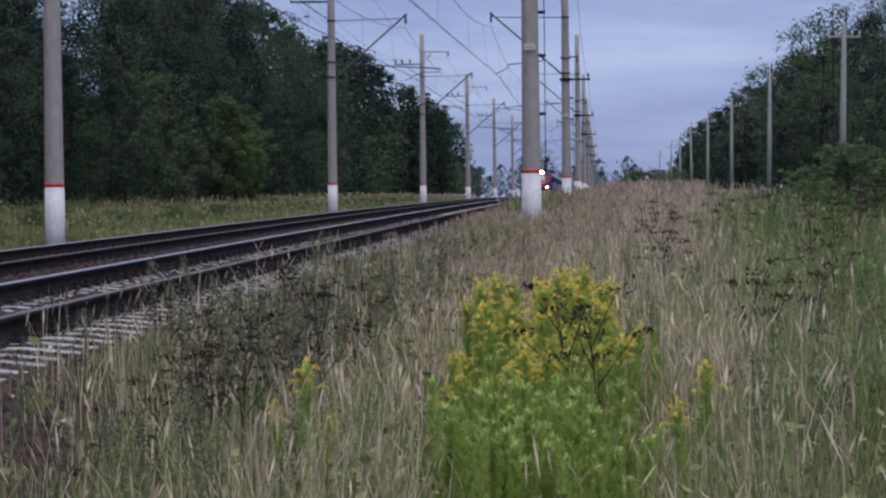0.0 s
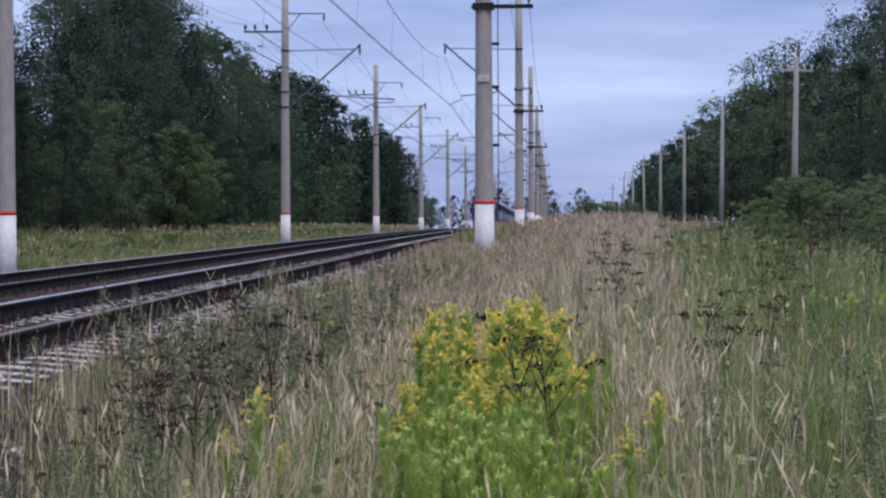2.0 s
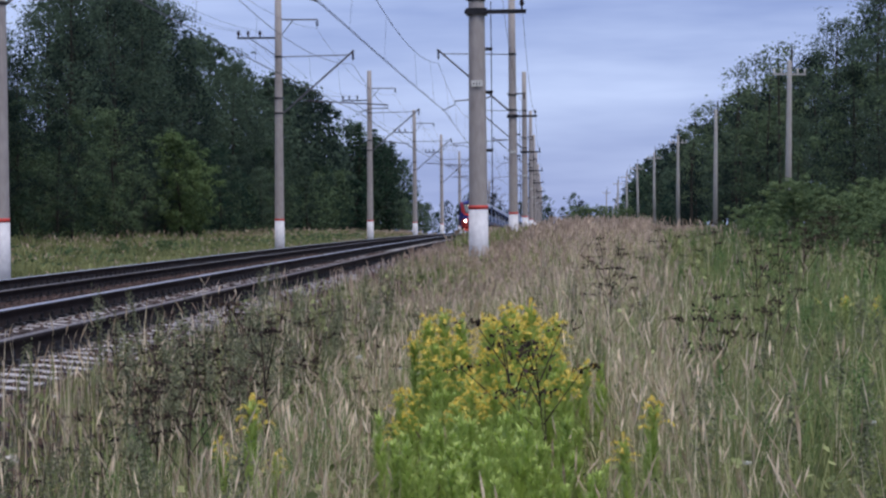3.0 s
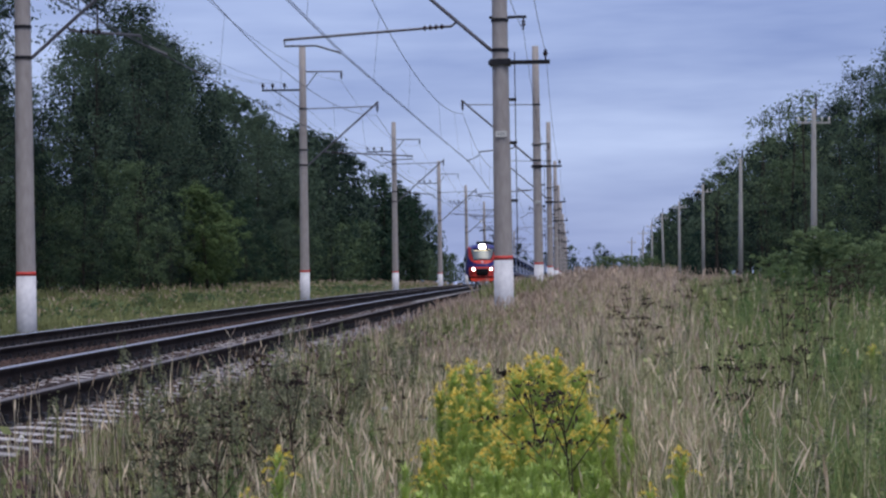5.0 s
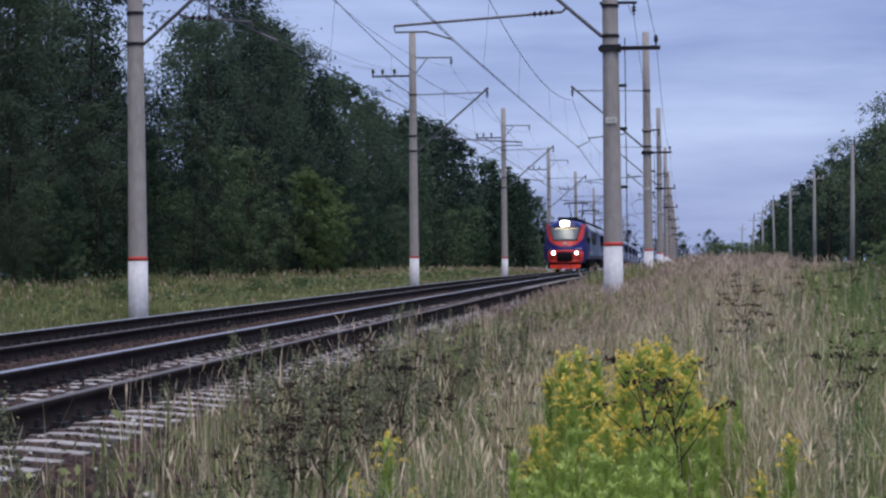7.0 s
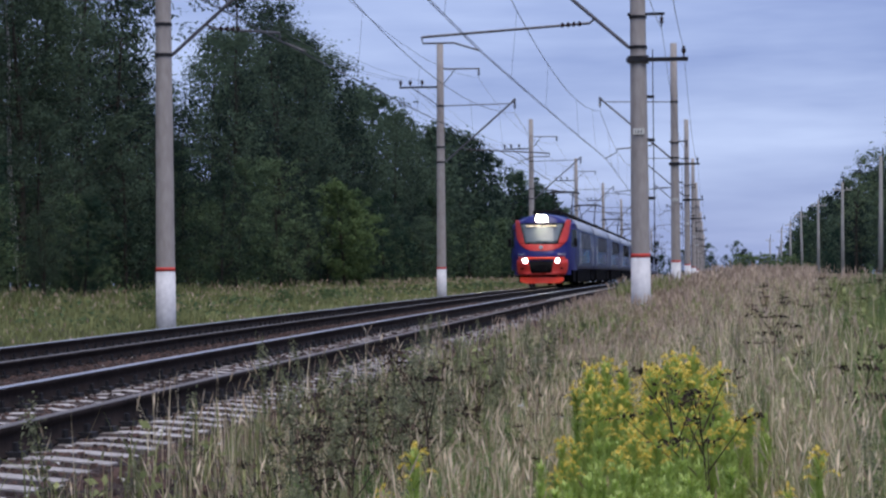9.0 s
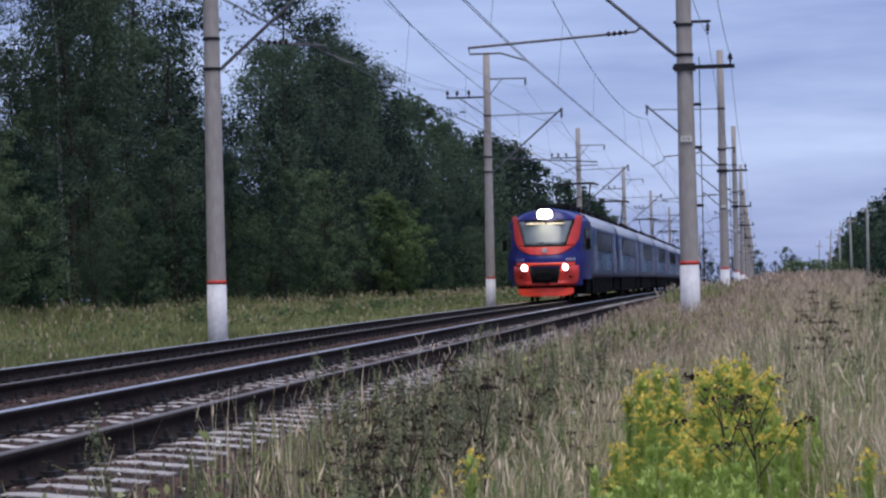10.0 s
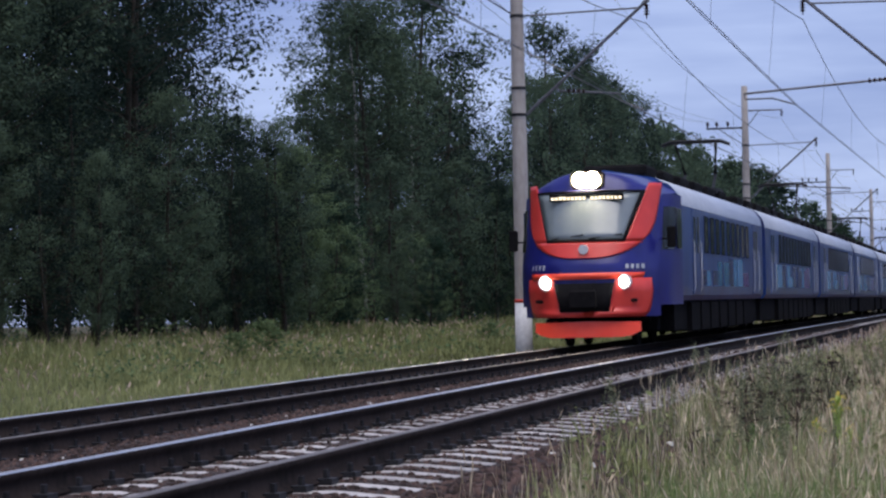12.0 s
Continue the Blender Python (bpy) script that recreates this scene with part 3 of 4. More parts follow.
    spread = spread + axis / np.maximum(np.linalg.norm(axis, axis=1), .1)[:, None] * .6 + np.array([0, 0, .3])
    v = leaf_quads(c, size, rng, 0.2, 0.8 if kind == "birch" else 0.35 if kind == "spruce" else 0.15, facing=spread)
    return wood, v, np.arange(leaves * 4).reshape(-1, 4)


def make_tree(name, kind, height, seed, leaves, size, leaf, bark, label, group):
    wood, v, q = tree_meshes(kind, height, seed, leaves, size)
    t = empty(name, label, name.replace("_", " "), group)
    part("trunk", wood, [bark, BARK], t, smooth=True)
    part("crown", mesh_quads("crown", v, q, [leaf]), None, t)
    return t


def forests():
    rng = random.Random(8)
    wood = "trees of the wood"
    kinds = [
        ("alder_tree", "alder", 13.5, 11, LEAF[0], BARK, "dark green leafy alder tree in a dense wood"),
        ("birch_tree", "birch", 14.5, 12, LEAF[1], BIRCH, "tall birch with a pale trunk and drooping twigs"),
        ("willow_tree", "willow", 9.5, 13, LEAF[2], BARK, "broad bushy green willow tree at the wood edge"),
        ("alder_tree", "alder", 12.0, 14, LEAF[0], BARK, "dark green leafy alder tree in a dense wood"),
        ("birch_tree", "birch", 15.5, 15, LEAF[1], BIRCH, "tall birch with a pale trunk and drooping twigs"),
        ("spruce_tree", "spruce", 13.0, 16, LEAF[3], BARK, "dark green pointed spruce tree"),
        ("willow_tree", "alder", 7.0, 17, LEAF[4], BARK, "young light green willow before the dark wood"),
        ("bare_tree", "sparse", 11.5, 18, LEAF[1], BARK, "thin nearly bare tree with few leaves"),
        ("birch_tree", "birch", 15.0, 19, LEAF[0], BARK, "tall dark birch with drooping twigs in a dense wood"),
        ("alder_tree", "alder", 14.0, 20, LEAF[0], BARK, "dark green leafy alder tree in a dense wood"),
    ]
    protos = {}
    def place(k, x, y, s=1.0, level=None):
        m = pose(x, y, float(land(x, y)) - 0.1, 0, 0, rng.uniform(0, 360))
        near = 2 if y > 200 or x < -38 else 0 if y < 86 and -28 < x < 0 else 1
        near = near if level is None else level
        if (k, near) not in protos:
            name, kind, h, seed, leaf, bark, label = kinds[k]
            n, size = (900, .12) if kind == "sparse" else ((17000, .068), (6500, .1), (1300, .25))[near]
            p = protos[k, near] = make_tree(name, kind, h, seed, n, size, leaf, bark, label, wood)
            p.matrix_basis = m
        else:
            p = copy_thing(protos[k, near], m)
        p.scale = (s, s, s)

    # the wood beyond the far track: tree heights along the line
    skyline = [(25, 16), (63, 16.5), (66, 9), (69, 7), (76, 6.5), (80, 8.5), (84, 11.5), (88, 14.5), (94, 17), (101, 14), (107, 11), (113, 11.5), (122, 14), (130, 16), (145, 14.2), (158, 15), (180, 14), (300, 14), (450, 13.5)]
    full = {0: 13.5, 1: 14.5, 2: 9.5, 3: 12.0, 4: 15.5, 8: 15.0, 9: 14.0}

    def tall(y):
        return float(np.interp(y, [a for a, _ in skyline], [b for _, b in skyline]))

    y = 28.0
    while y < 420:
        step = 3.0 + y * 0.017
        h = tall(y)
        k = rng.choice([0, 3, 9, 0] if y < 62 else [2, 2, 0, 3])
        place(k, -22.0 + rng.uniform(-1.2, 1.0), y + rng.uniform(-1, 1), min(h * .55, 6.5) * rng.uniform(0.7, 1.1) / full[k])
        for x in (-25.5, -30):
            yy = y + rng.uniform(-1.2, 1.2)
            k = rng.choice([0, 3, 9, 8] if yy < 100 else [8, 9, 8, 0])
            xx = x + rng.uniform(-1.5, 1.0)
            place(k, xx, yy, tall((yy + 9) * 26 / -xx - 9) * -xx / 26 * rng.choice([rng.uniform(0.62, 0.85), rng.uniform(.92, 1.14)]) / full[k])
        y += step
    for x, y, h in ((-26.8, 98, 16), (-25.3, 85.0, 14)):
        place(rng.choice([1, 4]), x, y, h / 15)
    for y in range(26, 130, 5):
        place(0, -36 + rng.uniform(-1, 1), y, tall((y + 9) * 26 / 36 - 9) * 1.2 / 13.5)
        place(9 if y < 62 else 2, -28.5, y + 2, 0.5, 1)
    for y in range(26, 300, 4):
        place(2, -33, y, 0.6, 1 if y < 90 else 2)
        place(rng.choice([0, 9]), -41 + rng.uniform(-1, 1), y, 0.6, 2)
        place(9 if y < 62 else 2, -26.8 + rng.uniform(-.8, .8), y + 1, rng.uniform(.45, .6), 1 if y < 90 else 2)
    y = 28.0
    while y < 300:
        place(rng.choice([0, 9, 3] if y < 62 else [2, 2, 0]), -22.3 + rng.uniform(-.8, .8), y, rng.uniform(.3, .5), 1 if y < 150 else 2)
        y += rng.uniform(2.2, 3.4) * (1 + y / 200)
    place(6, -20.0, 128, 0.85), place(6, -19.6, 131, 0.7)
    place(5, -21.0, 262, 0.95), place(5, -21.5, 290, 1.0), place(5, -20.5, 302, 0.9), place(5, -22, 330, 1.0)
    # the wood to the other side
    y = 60.0
    while y < 480:
        step = 4.0 + y * 0.018
        k = rng.choice([0, 3, 2])
        place(k, 15.8 + rng.uniform(-1, 1), y + rng.uniform(-1, 1), rng.uniform(6, 9) / full[k])
        k = rng.choice([0, 3, 8, 9])
        place(k, 20 + rng.uniform(-1.5, 1.5), y + step / 2, rng.uniform(12.3, 14.8) / full[k])
        y += step
    for x, yy, s in ((14.6, 178, 1.12), (14.8, 186, 1.0), (15.2, 170, 1.15), (14.2, 236, 1.1), (14.6, 244, 0.95), (14.9, 160, 1.05), (14.4, 205, 1.0), (15, 152, 1.1)):
        place(7, x, yy, s)
    # across the end of the cutting
    for k in range(26):
        place(rng.choice([0, 3, 2]), -34 + k * 2.2 + rng.uniform(-1, 1), 620 + rng.uniform(-25, 25) - abs(k - 13) * 4, rng.uniform(0.55, 0.85))


def bushes():
    rng = random.Random(5)
    b = make_tree("bush", "willow", 2.8, 31, 8000, 0.05, BUSH_LEAF, BARK, "dense green bush standing in the tall grass", "bushes")
    spots = [(6.0, 58, .95), (7.0, 60, .8), (5.1, 57, 0.5), (8.0, 62, 0.85), (3.6, 56, 0.36), (4.3, 58, .4), (9.0, 66, 1.0), (6.6, 64, .9), (5.6, 66, .7), (7.6, 54, .6), (2.9, 62, .35), (4.8, 52, .4), (5.6, 50, .42), (6.4, 51, .5), (7.4, 49, .5), (3.9, 50, .3), (6.8, 46, .4), (8.2, 57, .7), (9.2, 60, .8), (10.5, 72, 1.1), (2.2, 160, 0.9), (4.5, 200, 1.1), (6.0, 190, 1.0), (5.2, 130, 0.6), (8.6, 95, 0.7),
             (-16.0, 88, 0.35), (-17, 70, 0.35), (-15.6, 96, 0.3), (-18.5, 50, 0.45), (-18, 46, 0.35)]
    for k, (x, y, s) in enumerate(spots):
        m = pose(x, y, float(land(x, y)) - 0.05, 0, 0, rng.uniform(0, 360))
        o = b if k == 0 else copy_thing(b, m)
        o.matrix_basis = m
        o.scale = (s * 1.0, s * 1.0, s * 0.72)


def blades(x, y, h, w, rng, lean=0.3):
    """Bent tapering blades: two stacked quads each."""
    n = len(x)
    a = rng.random(n) * 6.28
    b = rng.random(n) * 6.28
    z = land(x, y)
    k = rng.normal(0, lean, n) * h
    dx, dy = np.cos(a) * w / 2, np.sin(a) * w / 2
    lx, ly = np.cos(b) * k, np.sin(b) * k
    root = np.stack([x, y, z - 0.03], -1)
    mid = np.stack([x + lx * .35, y + ly * .35, z + h * 0.55], -1)
    top = np.stack([x + lx, y + ly, z + h * (1 - 0.25 * np.abs(k / h))], -1)
    side = np.stack([dx, dy, 0 * dx], -1)
    v = np.stack([root - side, root + side, mid + side * .8, mid - side * .8, top + side * .15, top - side * .15], 1)
    q = (np.arange(n)[:, None, None] * 6 + np.array([[0, 1, 2, 3], [3, 2, 4, 5]])[None]).reshape(-1, 4)
    return v.reshape(-1, 3), q, top


def plumes(top, L, w, rng, tilt=.3):
    """Feathery seed heads on the blades' tips: crossed spindles."""
    n = len(top)
    d = np.stack([rng.normal(0, tilt, n), rng.normal(0, tilt, n), np.ones(n)], -1)
    d /= np.linalg.norm(d, axis=1)[:, None]
    L, w = np.broadcast_to(L, (n,)) * rng.uniform(.6, 1.3, n), np.broadcast_to(w, (n,)) * rng.uniform(.6, 1.3, n)
    vs = []
    for ax in (0, 1):
        e = np.zeros((n, 3))
        e[:, ax] = 1
        c = top + d * (L * 0.25)[:, None]
        vs.append(np.stack([top - d * (L * .3)[:, None], c + e * w[:, None] * .5, top + d * (L * .7)[:, None], c - e * w[:, None] * .5], 1))
    v = np.concatenate(vs, 1).reshape(-1, 3)
    q = np.arange(n * 8).reshape(-1, 4)
    return v, q


def scatter(n, y0, y1, xl, xr, rng, power=1.5, tuft=0):
    """Points in a strip, denser towards its near end; tuft: how many stand together."""
    m = n // tuft if tuft else n
    y = y0 + (y1 - y0) * rng.random(m) ** power
    x = xl(y) + (xr(y) - xl(y)) * rng.random(m)
    if tuft:
        x, y = np.repeat(x, tuft), np.repeat(y, tuft)
        spread = .03 + .0025 * np.maximum(y, 0)
        x, y = x + rng.normal(size=len(x)) * spread, y + rng.normal(size=len(y)) * spread
    return x, y


def patchy(x, y, scale, seed):
    return 0.5 + 0.25 * (np.sin(x * scale + seed) + np.sin(y * scale * .6 + 1.7 * seed + x * scale * .5)) + 0.2 * np.sin(x * scale * 2.3 - y * scale * 1.1 + seed)


def tall_by(x, y):
    """How high the growth stands: lower by the ballast, round the mast and before the flowers."""
    f = 0.62 + 0.38 * smooth_step(-2.2, 0.2, x)
    f = f * (1 - 0.45 * smooth_step(24, 40, y) * smooth_step(0.2, -1.0, x))
    f = f * (1 - 0.25 * smooth_step(3, 6, x))
    mid = -0.02 * y
    f = f * (1 - 0.45 * smooth_step(16.5, 14.5, y) * smooth_step(5, 8, y) * smooth_step(0.9, 0.35, np.abs(x - mid)))
    return f


def gold_zone(x, y):
    """1 where the goldenrods crowd out the grass."""
    off = np.abs(x + 0.026 * y) / (0.047 * np.maximum(y, 4))
    return smooth_step(1.35, 0.55, off) * smooth_step(4.5, 6, y) * smooth_step(16.4, 15.2, y)


def grassland():
    rng = np.random.default_rng(21)
    left = lambda y: -2.75 - 0.4 * smooth_step(5, 11, y)
    right = lambda y: 0.21 * y + 1.6
    near = lambda y: np.maximum(y, 0)
    # green undergrowth before the track
    x, y = scatter(95000, -4, 75, left, right, rng, 1.6, 12)
    keep = rng.random(len(x)) < (0.5 + 0.5 * smooth_step(-1.7, -.6, x)) * (1 - .85 * gold_zone(x, y))
    x, y = x[keep], y[keep]
    v, q, _ = blades(x, y, rng.uniform(.25, .8, len(x)) * tall_by(x, y), .006 + .00042 * near(y), rng, .4)
    tagged(new("green_grass", mesh_quads("green_grass", v, q, [GRASS])), "tangled tall green grass and weeds", "grass", kind="stuff")
    # low leafy weeds
    x, y = scatter(60000, -4, 60, left, right, rng, 1.7)
    keep = rng.random(len(x)) < (0.3 + 0.7 * smooth_step(-1.7, -.6, x)) * (1 - .5 * gold_zone(x, y))
    x, y = x[keep], y[keep]
    c = np.stack([x, y, land(x, y) + rng.random(len(x)) ** 1.3 * .6 * tall_by(x, y)], -1)
    v = leaf_quads(c, .022 + .0011 * near(y), rng, .3)
    tagged(new("undergrowth", mesh_quads("undergrowth", v, np.arange(len(v)).reshape(-1, 4), [UNDERGROWTH])), "low leafy weeds among the grass", "weeds", kind="stuff")
    # dry stalks with seed heads
    x, y = scatter(100000, -4, 85, left, right, rng, 1.5, 8)
    keep = rng.random(len(x)) < np.clip(patchy(x, y, .55, 2.0) * 1.2 - 0.15 + 0.5 * smooth_step(30, 45, y), .06, 1) * (1 - 0.85 * smooth_step(.1, .9, x - .035 * y)) * (0.5 + 0.5 * smooth_step(-1.9, -1.0, x)) * (1 - .95 * gold_zone(x, y))
    x, y = x[keep], y[keep]
    v, q, top = blades(x, y, rng.uniform(.5, 1.0, len(x)) * tall_by(x, y), .003 + .0002 * near(y), rng, .24)
    tagged(new("dry_grass", mesh_quads("dry_grass", v, q, [STRAW])), "tall dry straw-coloured grass stalks", "grass", kind="stuff")
    pick = rng.random(len(top)) < 0.36 + 0.3 * smooth_step(35, 50, y) * smooth_step(4, 2, x)
    v, q = plumes(top[pick], .12 + .0012 * near(y[pick]), .0065 + .00028 * near(y[pick]), rng, .36)
    pinkish = rng.random(len(v) // 8) < smooth_step(14, 34, y[pick])
    tagged(new("grass_seed_heads", mesh_quads("grass_seed_heads", v, q, [PLUME_PALE, PLUME], np.repeat(pinkish, 2))), "pinkish tan feathery grass seed heads", "grass", kind="stuff")
    # long arched green blades in patches
    x, y = scatter(42000, 4, 55, left, right, rng, 1.5)
    keep = (rng.random(len(x)) < np.clip(patchy(x, y, .8, 4.0) * 1.8 - .4, 0, 1) * (0.25 + 0.75 * np.maximum(smooth_step(.1, .9, x), smooth_step(17, 12, y)))) & (gold_zone(x, y) < .4) & (x > -2.4)
    x, y = x[keep], y[keep]
    v, q, _ = blades(x, y, rng.uniform(.45, .85, len(x)) * tall_by(x, y), .008 + .0003 * near(y), rng, .55)
    tagged(new("arched_grass", mesh_quads("arched_grass", v, q, [ARCHED])), "long arched fresh green grass blades in patches", "grass", kind="stuff")
    # the verge beyond
    x, y = scatter(28000, 60, 330, lambda y: -2.6 + 0 * y, lambda y: 0.12 * y + 8, rng, 1.5)
    v, q, top = blades(x, y, rng.uniform(.35, .75, len(x)), .03 + .0006 * y, rng, .3)
    tagged(new("verge_grass", mesh_quads("verge_grass", v, q, [GRASS])), "rough green grass along the railway", "grass", kind="stuff")
    v, q = plumes(top[::4], .22, .04, rng)
    tagged(new("verge_seed_heads", mesh_quads("verge_seed_heads", v, q, [PLUME])), "pinkish tan seed heads along the railway", "grass", kind="stuff")
    # the meadow before the wood
    x, y = scatter(95000, 18, 330, lambda y: -24 + 0 * y, lambda y: -11.9 + 0 * y, rng, 2.2)
    lump = patchy(x, y, .4, 5.0)
    v, q, top = blades(x, y, rng.uniform(.16, .55, len(x)) * (0.5 + 0.5 * smooth_step(-12, -16, x)) * (0.45 + 0.75 * lump), .012 + .0005 * y, rng, .5)
    tagged(new("meadow_grass", mesh_quads("meadow_grass", v, q, [GRASS_LUSH])), "light green meadow grass before the wood", "grass", kind="stuff")
    pick = rng.random(len(x)) < (.015 + .1 * smooth_step(-15.5, -19, x) * np.clip(1.3 - lump, 0, 1))
    v, q = plumes(top[pick], .12 + .001 * y[pick], .014 + .0004 * y[pick], rng, .5)
    tagged(new("meadow_seed_heads", mesh_quads("meadow_seed_heads", v, q, [PLUME])), "tan grass seed heads in the meadow", "grass", kind="stuff")
    # darker leafy growth in lumps on the meadow
    x, y = scatter(50000, 24, 200, lambda y: -23 + 0 * y, lambda y: -12.6 + 0 * y, rng, 1.8)
    lump = patchy(x, y, .9, 9.0) - .25 * smooth_step(-18, -13, x)
    keep = lump > .74
    x, y, lump = x[keep], y[keep], lump[keep]
    c = np.stack([x, y, land(x, y) + rng.random(len(x)) * np.clip((lump - .66) * 2.6, .1, .8)], -1)
    v = leaf_quads(c, .035 + .0006 * y, rng, .3)
    tagged(new("meadow_weeds", mesh_quads("meadow_weeds", v, np.arange(len(v)).reshape(-1, 4), [BUSH_LEAF])), "dark green leafy weeds in lumps on the meadow", "weeds", kind="stuff")


def leafy_weed(seed, leaf=MUGWORT, name="mugwort", label="grey-green branching mugwort weed in the tall grass"):
    """Upright branching weed, grey-green, with small leaves and brownish tips."""
    rng = np.random.default_rng(seed)
    p = empty(name, label, "weed", name + "s")
    s = Shape()
    s.tube([(0, 0, -.05), (.01, .01, .45), (.03, 0, .95)], [.007, .005, .002], 5)
    part("stem", s, STEM, p)
    cs, sz = [], []
    for k in range(22):
        z, a = .12 + .034 * k, k * 2.4 + rng.normal(0, .3)
        L = .15 * (1.2 - k / 24)
        for u in np.linspace(.1, 1, 10):
            cs.append((math.cos(a) * L * u, math.sin(a) * L * u, z + .26 * u))
            sz.append(.02 - .007 * u)
    for z in np.linspace(.7, 1.02, 14):
        cs.append((.03, 0, z)), sz.append(.013)
    cs, sz = np.repeat(np.array(cs), 2, 0), np.repeat(np.array(sz), 2)
    cs = cs + rng.normal(0, .012, cs.shape)
    tagged(part("foliage", mesh_quads("foliage", leaf_quads(cs, sz, rng), np.arange(len(cs) * 4).reshape(-1, 4), [leaf]), None, p), kind="stuff")
    return p


def goldenrod(seed, bloom=True):
    rng = np.random.default_rng(seed)
    p = empty("goldenrod", "flowering goldenrod with yellow plumes and bright green leaves" if bloom else "young goldenrod without flowers, bright green leaves", "goldenrod", "goldenrods")
    h = 1.0
    s = Shape()
    s.tube([(0, 0, -.05), (.02, .01, .5), (.03, 0, h * .95)], [.007, .006, .003], 5)
    part("stem", s, STEM, p)
    n = 720
    z = rng.uniform(.02, .93, n) * h
    a = rng.random(n) * 6.28
    L = .15 * (1.1 - z / h * .6) * rng.uniform(.7, 1.2, n)
    d = np.stack([np.cos(a) * .62, np.sin(a) * .62, rng.uniform(.15, 1.0, n)], -1)
    c = np.stack([.03 * z, 0 * z, z], -1)
    e = np.stack([-np.sin(a), np.cos(a), 0 * a], -1) * .0085
    v = np.stack([c, c + d * L[:, None] * .45 + e, c + d * L[:, None], c + d * L[:, None] * .45 - e], 1).reshape(-1, 3)
    tagged(part("foliage", mesh_quads("foliage", v, np.arange(n * 4).reshape(-1, 4), [GOLD_LEAF]), None, p, "narrow bright green leaves"), kind="stuff")
    if not bloom:
        return p
    cs = []
    lean = rng.random() * 6.28
    for k in range(9):
        a = lean + k * 2.4 + rng.normal(0, .3)
        z0 = h * (.79 + .19 * k / 9)
        L = .1 * (1.1 - k / 9) + .025
        for u in np.linspace(.15, 1, 8):
            cs.append((.03 + math.cos(a) * L * u, math.sin(a) * L * u, z0 + .05 * math.sin(u * 2.4)))
    cs = np.repeat(np.array(cs), 4, 0)
    cs += rng.normal(0, .006, cs.shape)
    v = leaf_quads(cs, .0095, rng)
    tagged(part("flower_plume", mesh_quads("flower_plume", v, np.arange(len(cs) * 4).reshape(-1, 4), [GOLD]), None, p, "yellow flower plume"), kind="stuff")
    return p


def dead_weed(seed):
    rng = np.random.default_rng(seed)
    p = empty("dead_weed", "dark brown dried weed with clustered seed heads", "dead weed", "dead weeds")
    s = Shape()
    tips = []
    s.tube([(0, 0, -.05), (.02, 0, .5), (.0, .02, 1.0)], [.008, .006, .003], 5)
    tips.append((0, .02, 1.0))
    for k in range(6):
        z = .45 + .08 * k
        a = k * 2.3 + seed
        e = (math.cos(a) * (.3 - .025 * k), math.sin(a) * (.3 - .025 * k), z + .3)
        s.tube([(.01, 0, z), e], [.005, .002], 4)
        tips.append(e)
    tagged(part("stalk", s, DOCK, p), kind="stuff")
    cs = np.repeat(np.array(tips), 26, 0)
    cs = cs + rng.normal(0, 1, cs.shape) * np.array([.055, .055, .014])
    tagged(part("seed_head", mesh_quads("seed_head", leaf_quads(cs, .017, rng), np.arange(len(cs) * 4).reshape(-1, 4), [DOCK]), None, p), kind="stuff")
    return p


def yarrow(seed):
    rng = np.random.default_rng(seed)
    p = empty("yarrow", "small yarrow with a flat white flower head", "yarrow", "yarrows")
    s = Shape()
    s.tube([(0, 0, -.03), (.01, 0, .3), (.02, .01, .62)], [.004, .004, .003], 5)
    part("stem", s, STEM, p)
    s = Shape()
    for k in range(7):
        a, r = k * 2.4, .012 * math.sqrt(k)
        s.tube([(.02 + math.cos(a) * r, .01 + math.sin(a) * r, .615), (.02 + math.cos(a) * r, .01 + math.sin(a) * r, .632)], [.009, .007], 6)
    part("flower_head", s, UMBEL, p, "flat white flower head")
    return p


